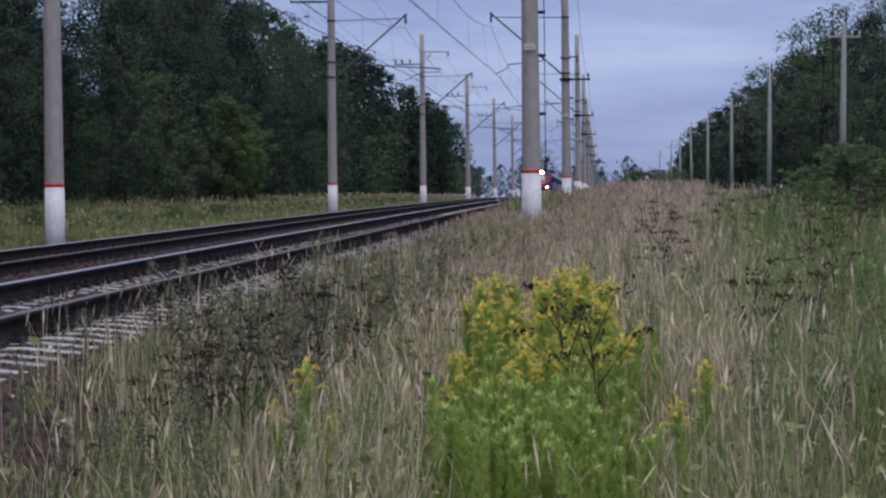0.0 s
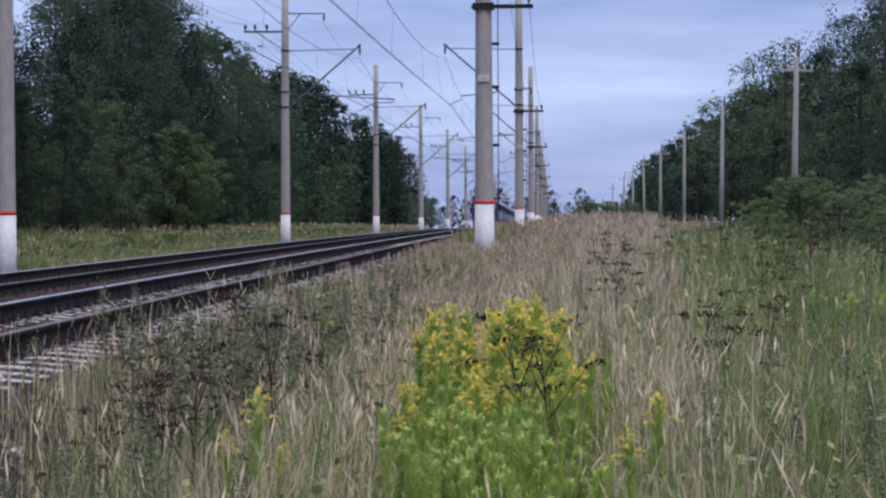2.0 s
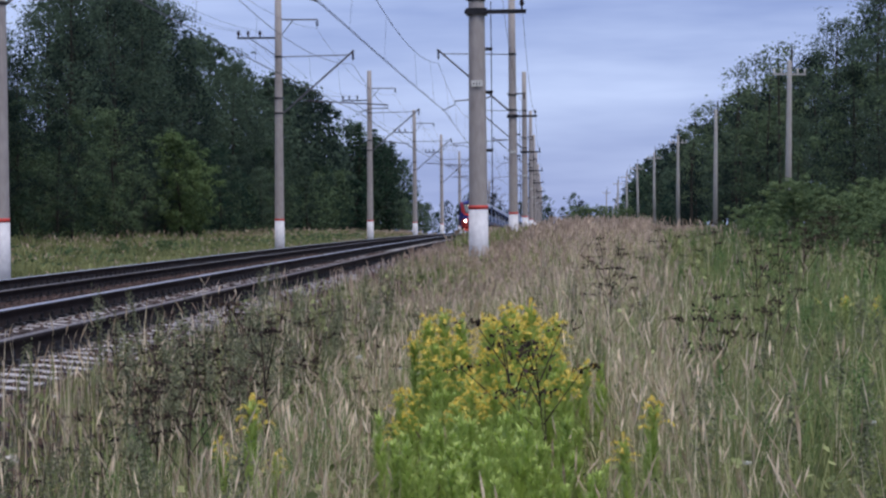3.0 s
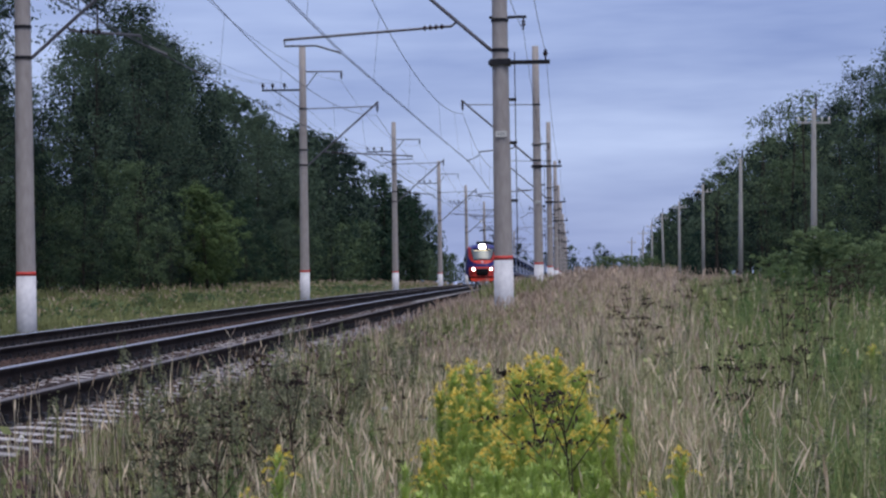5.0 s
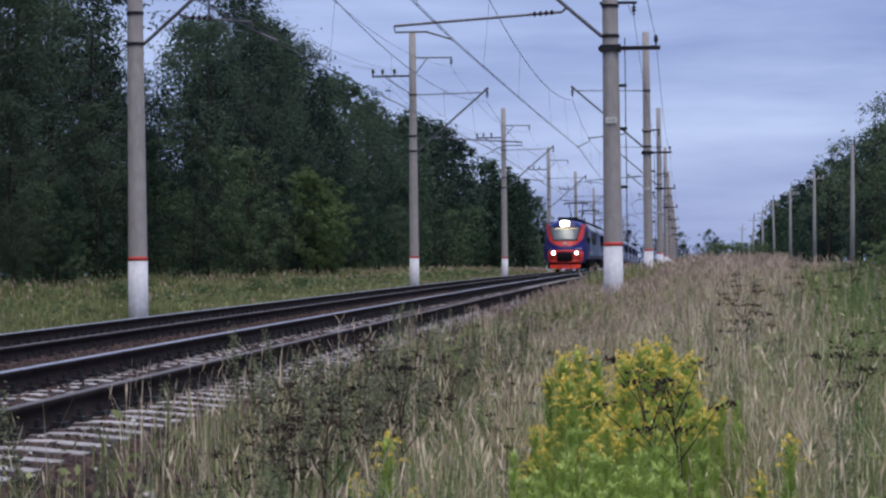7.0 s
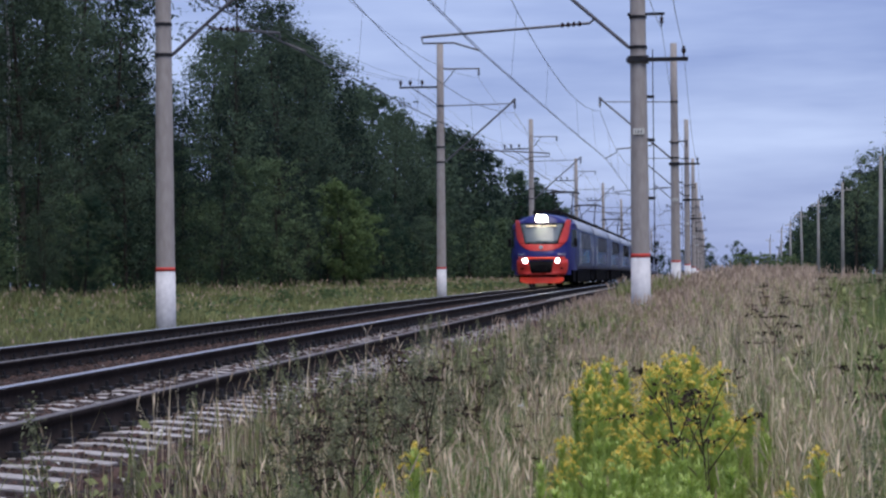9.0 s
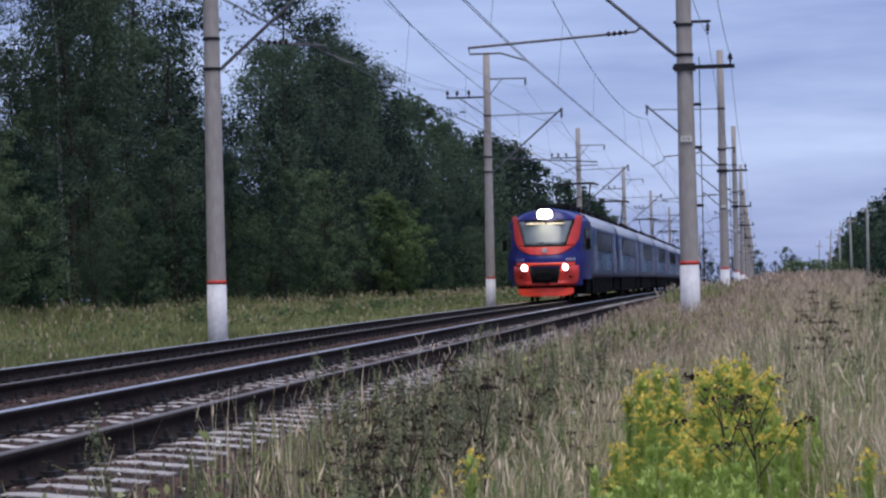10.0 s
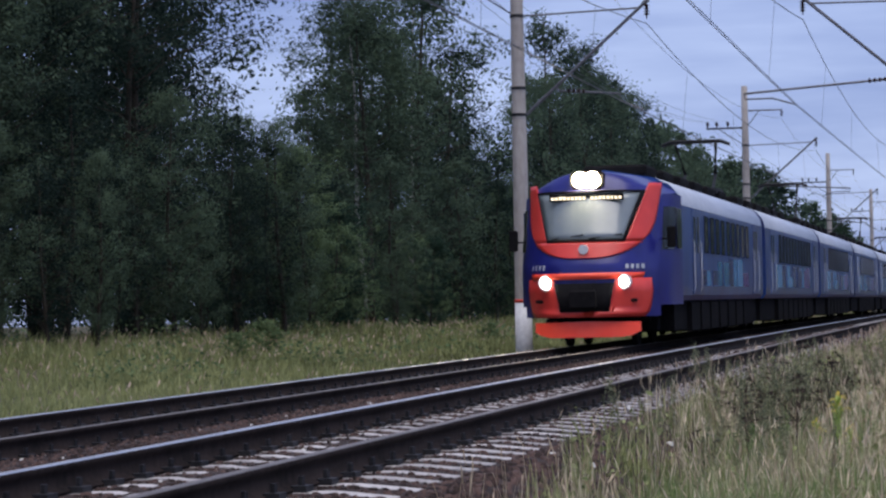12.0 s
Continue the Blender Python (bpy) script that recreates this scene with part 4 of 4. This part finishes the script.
def flowers():
    rng = random.Random(3)
    kinds = [goldenrod(k) for k in (51, 52, 53)]
    first = [True] * 3

    def put(k, protos, flags, x, y, s, tilt=6):
        m = pose(x, y, float(land(x, y)), rng.uniform(-tilt, tilt), rng.uniform(-tilt, tilt), rng.uniform(0, 360))
        o = protos[k] if flags[k] else copy_thing(protos[k], m)
        flags[k] = False
        o.matrix_basis = m
        o.scale = (s, s, s)

    for k in range(56):
        a, r = rng.uniform(0, 6.28), math.sqrt(rng.random())
        put(k % 3, kinds, first, -0.3 + math.cos(a) * r * 0.62, 15.0 + math.sin(a) * r * 1.2, rng.uniform(.6, 1.1) * (1 - .12 * r))
    young = [goldenrod(k, False) for k in (55, 56)]
    flags = [True] * 2
    for k in range(150):
        y = 10.2 + 4.6 * rng.random()
        put(k % 2, young, flags, (-.3 + rng.triangular(-.7, .62, .05)) * y / 13, y, rng.uniform(.4, .7) * (0.82 + .014 * y), 10)
    for k in range(70):
        y = 9.6 + 1.8 * rng.random()
        put(k % 2, young, flags, (-.32 + rng.triangular(-.68, .62, 0)) * y / 13, y, rng.uniform(.42, .6), 13)
    for k in range(26):
        y = 11.6 + 2.6 * rng.random()
        put(k % 3, kinds, first, (-.36 + rng.uniform(-.5, .5)) * y / 13, y, rng.uniform(.55, .85))
    for x, y in ((-1.3, 10.0), (-1.2, 10.2), (-1.4, 10.4), (.35, 10.2), (0.42, 10.5), (2.9, 24), (3.1, 25), (3.3, 24.5), (3.6, 25.5), (3.9, 26), (4.2, 25), (3.5, 24.2), (3.0, 26.5), (4.4, 27), (4.0, 24.6)):
        put(rng.randrange(3), kinds, first, x, y, rng.uniform(.5, .8))
    greens = [leafy_weed(k) for k in (71, 72, 73)]
    flags = [True] * 3
    for k in range(160):
        y = 9 + 34 * rng.random() ** 1.5
        x = rng.uniform(-2.5, 0.2 * y + 1)
        if abs(x + .3) < .9 and y < 17:
            x = -2.5 + rng.random()
        put(k % 3, greens, flags, x, y, rng.uniform(.55, .9) * float(tall_by(x, y)) ** .5, 10)
    for k in range(30):
        y = 10 + 40 * rng.random() ** 1.3
        put(k % 3, greens, flags, rng.uniform(-3.25, -2.1), y, rng.uniform(.4, .72), 12)
    for k in range(18):
        y = 11.5 + 15 * rng.random()
        put(k % 3, greens, flags, rng.uniform(-2.5, -1.55), y, rng.uniform(.7, 1.1), 12)
    for x, y, s_ in ((-2.2, 14.5, .9), (-2.3, 15, 1.0), (-2.1, 15.3, .85), (-2.35, 16, .9), (-2.2, 17, .8), (-2.3, 13.2, .7), (-2.2, 19, .8)):
        put(rng.randrange(3), greens, flags, x, y, s_)
    fresh = [leafy_weed(k, NETTLE, "nettle", "fresh green nettle among the dry grass") for k in (75, 76)]
    flags = [True] * 2
    for k in range(110):
        y = 11 + 36 * rng.random() ** 1.2
        put(k % 2, fresh, flags, rng.uniform(.45 + .015 * y, .2 * y + .8), y, rng.uniform(.5, .85), 10)
    for k in range(170):
        y = 26 + 36 * rng.random()
        x = rng.uniform(.5 + .05 * y, .2 * y + 1)
        put(k % 2, fresh, flags, x, y, rng.uniform(.6, 1.05), 10)
    for k in range(26):
        put(k % 2, fresh, flags, rng.uniform(-2.2, -1.0), 9.5 + 7 * rng.random(), rng.uniform(.4, .6), 10)
    white = [yarrow(81)]
    flags = [True]
    for k in range(16):
        y = 9 + 18 * rng.random()
        put(0, white, flags, rng.uniform(-2.6, .18 * y), y, rng.uniform(.55, .8), 12)
    weeds = [dead_weed(k) for k in (61, 62)]
    flags = [True] * 2
    for k in range(34):
        y = 9.5 + 15 * rng.random()
        put(k % 2, weeds, flags, rng.uniform(-2.95, -1.15), y, rng.uniform(.45, .75), 14)
    for x, y, s in ((-.12, 12.4, .95), (.02, 12.1, .9), (-1.5, 12.5, 1.0), (.95, 15.5, .95), (1.1, 15.8, .85), (.5, 21, 1.0), (.75, 27, 1.0), (2.2, 22, .95), (1.6, 18, .8), (2.6, 30, 1.1), (3.2, 32, 1.1), (3.8, 36, 1.2), (4.3, 40, 1.2),
                    (4.8, 42, 1.2), (5.4, 45, 1.2), (.8, 33, 1.1), (1.7, 36, 1.1), (-1.6, 10.5, .8), (5.9, 48, 1.2), (2.9, 40, 1.1), (4.9, 36, 1.1), (5.2, 39, 1.1)):
        put(rng.randrange(2), weeds, flags, x, y, s)


# ================= train =================
CAR = 21.7
HALF = 1.74
TOP = 4.0
SECTION = [(1.64, 0.98), (1.72, 1.1), (HALF, 1.3), (HALF, 3.15), (1.68, 3.4), (1.5, 3.62), (1.15, 3.79), (0.6, 3.89), (0.0, TOP)]


def section(y, scale=1.0, drop=0.0):
    half = [(x * scale, y, z - drop * max(0, z - 1.2) / 2.6) for x, z in SECTION]
    return half + [(-x, b, c) for x, b, c in reversed(half[:-1])]


def bogie(car, y):
    b = Shape()
    for s in (-1, 1):
        b.box((s * 1.05 - .08, y - 1.6, .5), (s * 1.05 + .08, y + 1.6, .78), bevel=.03)
        for d in (-1.2, 1.2):
            b.box((s * 1.15 - .12, y + d - .2, .32), (s * 1.15 + .12, y + d + .2, .62), bevel=.03)
        b.tube([(s * 1.2, y, .55), (s * 1.2, y, .95)], .13, 8)
    b.box((-1.1, y - .25, .45), (1.1, y + .25, .85))
    o = part("bogie", b, UNDER, car, "black bogie frame")
    for d in (-1.2, 1.2):
        w = Shape()
        for s in (-.76, .76):
            w.tube([(s - .06, y + d, .475), (s + .06, y + d, .475)], .475, 18)
        w.tube([(-.76, y + d, .475), (.76, y + d, .475)], .08, 8)
        part("wheelset", w, UNDER, o)


def window_row(car, y0, y1, n):
    step = (y1 - y0) / n
    for s in (-1, 1):
        for k in range(n):
            a, b = y0 + k * step + .27, y0 + (k + 1) * step - .27
            w = Shape()
            w.box((s * HALF - .02, a, 2.15), (s * HALF + .012, b, 3.0)) if s > 0 else w.box((-HALF - .012, a, 2.15), (-HALF + .02, b, 3.0))
            win = part("window", w, GLASS, car)
            f = Shape()
            lo, hi = sorted((s * (HALF - .01), s * (HALF + .022)))
            f.box((lo, a - .025, 2.125), (hi, b + .025, 2.15)), f.box((lo, a - .025, 3.0), (hi, b + .025, 3.025))
            f.box((lo, a - .025, 2.15), (hi, a, 3.0)), f.box((lo, b, 2.15), (hi, b + .025, 3.0))
            part("window_frame", f, UNDER, win)


def side_door(car, y):
    for s in (-1, 1):
        lo, hi = sorted((s * (HALF - .02), s * (HALF + .014)))
        d = Shape()
        d.box((lo, y - .62, 1.12), (hi, y - .012, 3.15), bevel=.008), d.box((lo, y + .012, 1.12), (hi, y + .62, 3.15), bevel=.008)
        o = part("side_door", d, MURAL, car, "blue sliding double door")
        lo, hi = sorted((s * (HALF + .005), s * (HALF + .022)))
        for q in (-.32, .32):
            w = Shape()
            w.box((lo, y + q - .17, 2.1), (hi, y + q + .17, 2.95))
            part("door_window", w, GLASS, o)
        for q in (-.66, .66):
            r = Shape()
            r.tube([(s * HALF, y + q, 1.2), (s * (HALF + .05), y + q, 1.25), (s * (HALF + .05), y + q, 2.35), (s * HALF, y + q, 2.4)], .011, 6)
            part("handrail", r, CHROME, o)


def pantograph(car, y):
    p = Shape()
    for s in (-.5, .5):
        p.tube([(s, y, TOP + .25), (s * .9, y + 1.1, TOP + .75), (s * 1.2, y + .1, TOP + 1.6)], .055, 6)
    for q in (-.12, .12):
        p.tube([(-1.0, y + .1 + q, TOP + 1.58), (-.75, y + .1 + q, TOP + 1.68), (.75, y + .1 + q, TOP + 1.68), (1.0, y + .1 + q, TOP + 1.58)], .055, 6)
    p.box((-.7, y - .7, TOP + .1), (.7, y + .9, TOP + .25))
    part("pantograph", p, IRON, car, "raised dark pantograph")


def coach(head):
    c = empty("train_car", ("leading railcar with red and blue front, headlights lit" if head else "blue electric train coach with grey roof"), "train car", "cars of the train")
    start = 3.0 if head else 0.38
    b = Shape()
    b.loft([section(start), section(CAR - .38)], caps=True)
    me = b.mesh("body", [MURAL, ROOF])
    for f in me.polygons:
        z = sum(me.vertices[v].co.z for v in f.vertices) / len(f.vertices)
        f.material_index = 1 if z > 3.2 else 0
        f.use_smooth = z > 3.2 and len(f.vertices) == 4
    part("body", me, None, c, "blue painted body side with grey roof")
    # underframe and equipment reach low, their black also filling in the shade beneath
    s = Shape()
    s.box((-1.45, start + .3, .3), (1.5, CAR - .5, .98))
    part("underframe", s, UNDER, c, "black underframe, built low to hold the shade beneath the car")
    for k in range(7):
        y = 5.5 + k * 1.9
        s = Shape()
        s.box((-1.62, y, .24), (1.62, y + 1.55, .95), bevel=.03)
        part("equipment_box", s, UNDER, c)
    bogie(c, 3.6), bogie(c, CAR - 3.4)
    s = Shape()
    s.box((-1.25, CAR - .26, .95), (1.25, CAR + .24, 3.6), bevel=.05)
    part("gangway", s, UNDER, c)
    for k in range(6):
        y = start + 1.6 + k * 2.9
        s = Shape()
        s.box((-.75, y, TOP - .06), (.75, y + 1.7, TOP + .2), bevel=.06)
        part("roof_box", s, UNDER, c, "dark roof equipment box")
    rnd = random.Random(6 if head else 7)
    for sg in (-1, 1):
        y = 6.5 if head else 3.6
        while y < CAR - 4.6:
            w = rnd.uniform(.35, 1.7)
            lo, hi = sorted((sg * (HALF - .01), sg * (HALF + .005)))
            p = Shape()
            p.box((lo, y, 1.32), (hi, y + w, rnd.choice([1.7, 1.95, 2.06, 2.06])))
            part("mural_panel", p, rnd.choice(MURALS), c, "printed blue mural panel")
            y += w + rnd.choice([0.006, 0.006, rnd.uniform(.1, .8)])
    window_row(c, 7.0 if head else 4.6, CAR - 4.2, 9 if head else 11)
    side_door(c, 5.6 if head else 2.6), side_door(c, CAR - 2.6)
    return c


def nose_y(x, z):
    """How far the front lies behind the foremost point."""
    u = min(abs(x) / 1.5, 1.0)
    return 1.0 * u ** 3.2 + 0.12 * u * u + (0.42 * (z - 1.75) if z > 1.75 else 0.0) + (0.1 * (1.3 - z) if z < 1.3 else 0)


def front_patch(name, rows, mat_, car, lift, label="", cols=14):
    """A panel that follows the front; rows: height, inner and outer half-width or left and right end."""
    s = Shape()
    for (z0, a0, b0), (z1, a1, b1) in zip(rows, rows[1:]):
        for k in range(cols):
            pts = []
            for z, a, b, u in ((z0, a0, b0, k / cols), (z0, a0, b0, (k + 1) / cols), (z1, a1, b1, (k + 1) / cols), (z1, a1, b1, k / cols)):
                x = a + (b - a) * u
                pts.append((x, nose_y(x, z) - lift, z))
            s.quad(pts)
    me = s.mesh(name, mat_, True)
    bm = bmesh.new()
    bm.from_mesh(me)
    bmesh.ops.remove_doubles(bm, verts=bm.verts, dist=0.0005)
    bmesh.ops.solidify(bm, geom=bm.faces[:], thickness=-0.02)
    bmesh.ops.recalc_face_normals(bm, faces=bm.faces[:])
    bm.to_mesh(me)
    bm.free()
    return part(name, me, None, car, label)


def top_at(x):
    """Roof height across the front."""
    return 3.87 - 0.5 * abs(x / 1.5) ** 2.3


def lead_front(car):
    # shell of the cab: rows over the height, columns across
    s = Shape()
    zs = np.concatenate([np.linspace(.66, 1.75, 10), np.linspace(1.85, 3.28, 14)])
    xs = 1.5 * np.sin(np.linspace(-1, 1, 33) * math.pi / 2)
    rings = []
    for z in zs:
        rings.append([(x, nose_y(x, z), z) for x in xs])
    rings.append([(x, nose_y(x, 3.55) + .05, min(3.55, top_at(x) - .02)) for x in xs])
    rings.append([(x, nose_y(x, 3.7) + .12, top_at(x) - .04) for x in xs])
    rings.append([(x * .995, nose_y(x, 3.75) + .35, top_at(x)) for x in xs])
    rings.append([(x * 1.12, 3.05, top_at(x) + .05) for x in xs])
    s.loft(rings, caps=False, closed=False)
    part("cab_shell", s, BLUE, car, "glossy dark blue cab shell", smooth=True)
    # cab sides from the front's corners back to the saloon
    for sg in (-1, 1):
        s = Shape()
        rows = []
        for z in np.linspace(.9, 3.36, 10):
            rows.append([(sg * 1.5, nose_y(1.5, z) - .01, z), (sg * 1.62, nose_y(1.5, z) + .3, z), (sg * 1.715, nose_y(1.5, z) + .72, z), (sg * 1.745, 3.1, z)])
        s.loft(rows, caps=False, closed=False)
        part("cab_side", s, BLUE, car, "dark blue cab side", smooth=True)
        s = Shape()
        lo, hi = sorted((sg * 1.73, sg * 1.757))
        s.box((lo, 2.32, 2.15), (hi, 3.04, 3.05), bevel=.01)
        part("cab_side_window", s, GLASS, car)
        s = Shape()
        rows = []
        for z in np.linspace(2.12, 3.08, 6):
            n0 = nose_y(1.5, z)
            rows.append([(sg * 1.535, n0 + .06, z), (sg * 1.635, n0 + .3, z), (sg * 1.728, n0 + .7, z), (sg * 1.69, n0 + .7, z), (sg * 1.5, n0 + .08, z)])
        s.loft(rows)
        part("cab_quarter_window", s, GLASS, car, "dark slanted cab window")
        s = Shape()
        lo, hi = sorted((sg * 1.68, sg * 1.86))
        s.box((lo, 1.15, 2.15), (hi, 1.27, 2.62), bevel=.03)
        s.tube([(sg * 1.5, 1.42, 2.35), (sg * 1.76, 1.22, 2.35)], .02, 6)
        part("mirror", s, UNDER, car, "black rear-view mirror")

    def outer(z):
        v = min(1.0, max(0.0, (z - 1.93) / 1.0))
        return 1.44 * (1 - (1 - v) ** 2.6) ** (1 / 2.6) * (0.94 + 0.09 * min(1.0, max(0.0, (z - 2.3) / 1.2)))

    def inner(z):
        return 0.0 if z < 2.3 else 0.86 + (z - 2.3) * 0.31

    zs = [1.935, 1.945, 1.96, 1.98, 2.01, 2.05, 2.1, 2.16, 2.22, 2.29]
    front_patch("red_mask", [(z, -outer(z), outer(z)) for z in zs], RED, car, .02, "red surround of the windscreen")
    zs = list(np.linspace(2.3, 3.6, 15))
    for sg in (-1, 1):
        front_patch("red_mask", [(z, sg * inner(z), sg * outer(z)) for z in zs], RED, car, .02, cols=10)
    front_patch("windscreen", [(z, -.84 - (z - 2.32) * .3, .84 + (z - 2.32) * .3) for z in np.linspace(2.33, 3.38, 8)], SCREEN, car, .012, "windscreen glass with the grey of reflected sky put into its colour")
    for sg in (-1, 1):
        front_patch("windscreen_seal", [(z, sg * (.8 + (z - 2.32) * .3), sg * (.87 + (z - 2.32) * .31)) for z in np.linspace(2.3, 3.42, 8)], UNDER, car, .03, cols=2)
    front_patch("windscreen_seal", [(2.29, -.86, .86), (2.35, -.86, .86)], UNDER, car, .03)
    front_patch("windscreen_seal", [(3.38, -1.18, 1.18), (3.43, -1.2, 1.2)], UNDER, car, .03)
    for a, b in ((-.75, -.02), (.1, .8)):
        s = Shape()
        s.tube([(a, nose_y(a, 2.36) - .06, 2.36), (b, nose_y(b, 2.45) - .06, 2.45)], .018, 5)
        part("wiper", s, UNDER, car)
    # destination display: pale lit bars
    s = Shape()
    s.box((-.82, .60, 3.2), (.82, .66, 3.36))
    board = part("destination_board", s, UNDER, car, "black display with lit pale bars")
    rnd = random.Random(2)
    for k in range(18):
        if k == 9:
            continue
        x = -.78 + k * .088
        s = Shape()
        s.box((x, .585, 3.235), (x + .056, .6, 3.31 - .02 * rnd.random()))
        part("lit_bar", s, LED, board)
    # roof headlight
    s = Shape()
    s.box((-.37, .66, 3.46), (.37, 1.1, 3.87), bevel=.08)
    h = part("roof_headlight", s, UNDER, car, "large lit roof headlight")
    s = Shape()
    for x0 in (-.13, .13):
        s.tube([(x0, .6 - x0 * .02, 3.66), (x0, .68, 3.66)], .17, 20)
    part("lens", s, LAMP, h)
    # round emblem as a plain disc
    s = Shape()
    s.tube([(0, nose_y(0, 2.12) - .13, 2.13), (0, nose_y(0, 2.12) + .02, 2.13)], .105, 20)
    part("round_emblem", s, CHROME, car, "plain pale disc")
    # lower front
    front_patch("red_bumper", [(1.48, -1.2, 1.2), (1.62, -1.25, 1.25)], ORANGE, car, .03, "bright orange-red bar")
    for sg in (-1, 1):
        front_patch("red_bumper", [(.66, sg * .0, sg * 1.22), (.77, sg * .0, sg * 1.3), (.775, sg * .54, sg * 1.3), (.9, sg * .56, sg * 1.34), (1.2, sg * .62, sg * 1.38), (1.5, sg * .68, sg * 1.36)], RED, car, .03, "red lower front panel")
        s = Shape()
        s.box((sg * .92 - .2, nose_y(.98, 1) - .06, .98), (sg * .92 + .2, nose_y(.98, 1) + .05, 1.05), bevel=.02)
        part("bumper_recess", s, UNDER, car)
        x = sg * .85
        s = Shape()
        s.tube([(x, nose_y(x, 1.46) - .08, 1.42), (x, nose_y(x, 1.46) + .1, 1.42)], .17, 18)
        lamp = part("headlight", s, CHROME, car, "lit round headlight")
        s = Shape()
        s.tube([(x, nose_y(x, 1.46) - .1, 1.42), (x, nose_y(x, 1.46) - .05, 1.42)], .1, 18)
        part("lens", s, LAMP_LOW, lamp)
        # unread number as bars
        s = Shape()
        for k in range(4):
            q = sg * 1.06 - .17 + k * .1
            s.box((q, nose_y(q, 1.78) - .03, 1.7), (q + .06, nose_y(q, 1.78) + .05, 1.8))
        part("number_bars", s, CHROME, car, "small pale bars")
    front_patch("grille", [(.78, -.54, .54), (1.0, -.57, .57), (1.4, -.66, .66)], UNDER, car, .035, "black lower grille")
    s = Shape()
    s.box((-.28, -.22, .85), (.28, .02, 1.25), bevel=.04)
    part("coupler", s, UNDER, car, "black automatic coupler")
    # plough
    s = Shape()
    rows = []
    for x in np.linspace(-1.16, 1.16, 13):
        y = .15 + .28 * abs(x / 1.16) ** 2
        t = .57 - .02 * abs(x)
        cut = .12 * max(0, abs(x) - .9) / .25
        rows.append([(x, y - .03, .22 + cut), (x, y + .12, .22 + cut), (x, y + .12, t), (x, y, t)])
    s.loft(rows)
    part("plough", s, ORANGE, car, "bright orange-red plough")


def train():
    lead = coach(True)
    lead_front(lead)
    cars = [lead]
    mid = coach(False)
    cars.append(mid)
    power = coach(False)
    pantograph(power, 4.0)
    tagged(power, "blue electric train coach with a raised pantograph")
    for k in range(2, 9):
        cars.append(power if k == 2 else copy_thing(power if k % 2 == 0 else mid, pose(0, 0, 0)))
    pantograph(lead, 19.6)
    return cars


# seconds and the place of the train's nose along the line
RUN = [(0.0, 349.0), (2.5, 290.5), (5.0, 231.5), (6.0, 205.5), (7.0, 178.8), (8.0, 151.9), (9.0, 124.7), (9.5, 111.2), (10.0, 98.2), (10.5, 85.4), (11.0, 72.0), (11.5, 57.6), (12.0, 42.5)]


def motions():
    for k, car in enumerate(cars):
        rows = []
        for t, y in RUN:
            a = y + k * (CAR + .1)
            z0, z1 = float(crest(a + 3.6)), float(crest(a + CAR - 3.4))
            slope = (z1 - z0) / (CAR - 7)
            rows.append((t, pose(FAR, a, FAR_Z + z0 - 3.6 * slope, math.degrees(math.atan(slope)))))
        walk(car, rows)


poles()
wires()
side_poles()
cars = train()
forests()
bushes()
flowers()
grassland()
stones()
track(NEAR, "near railway track, rusty rails on pale concrete sleepers", 4.0)
track(FAR, "far railway track, rusty rails on concrete sleepers", 10.0)
motions()
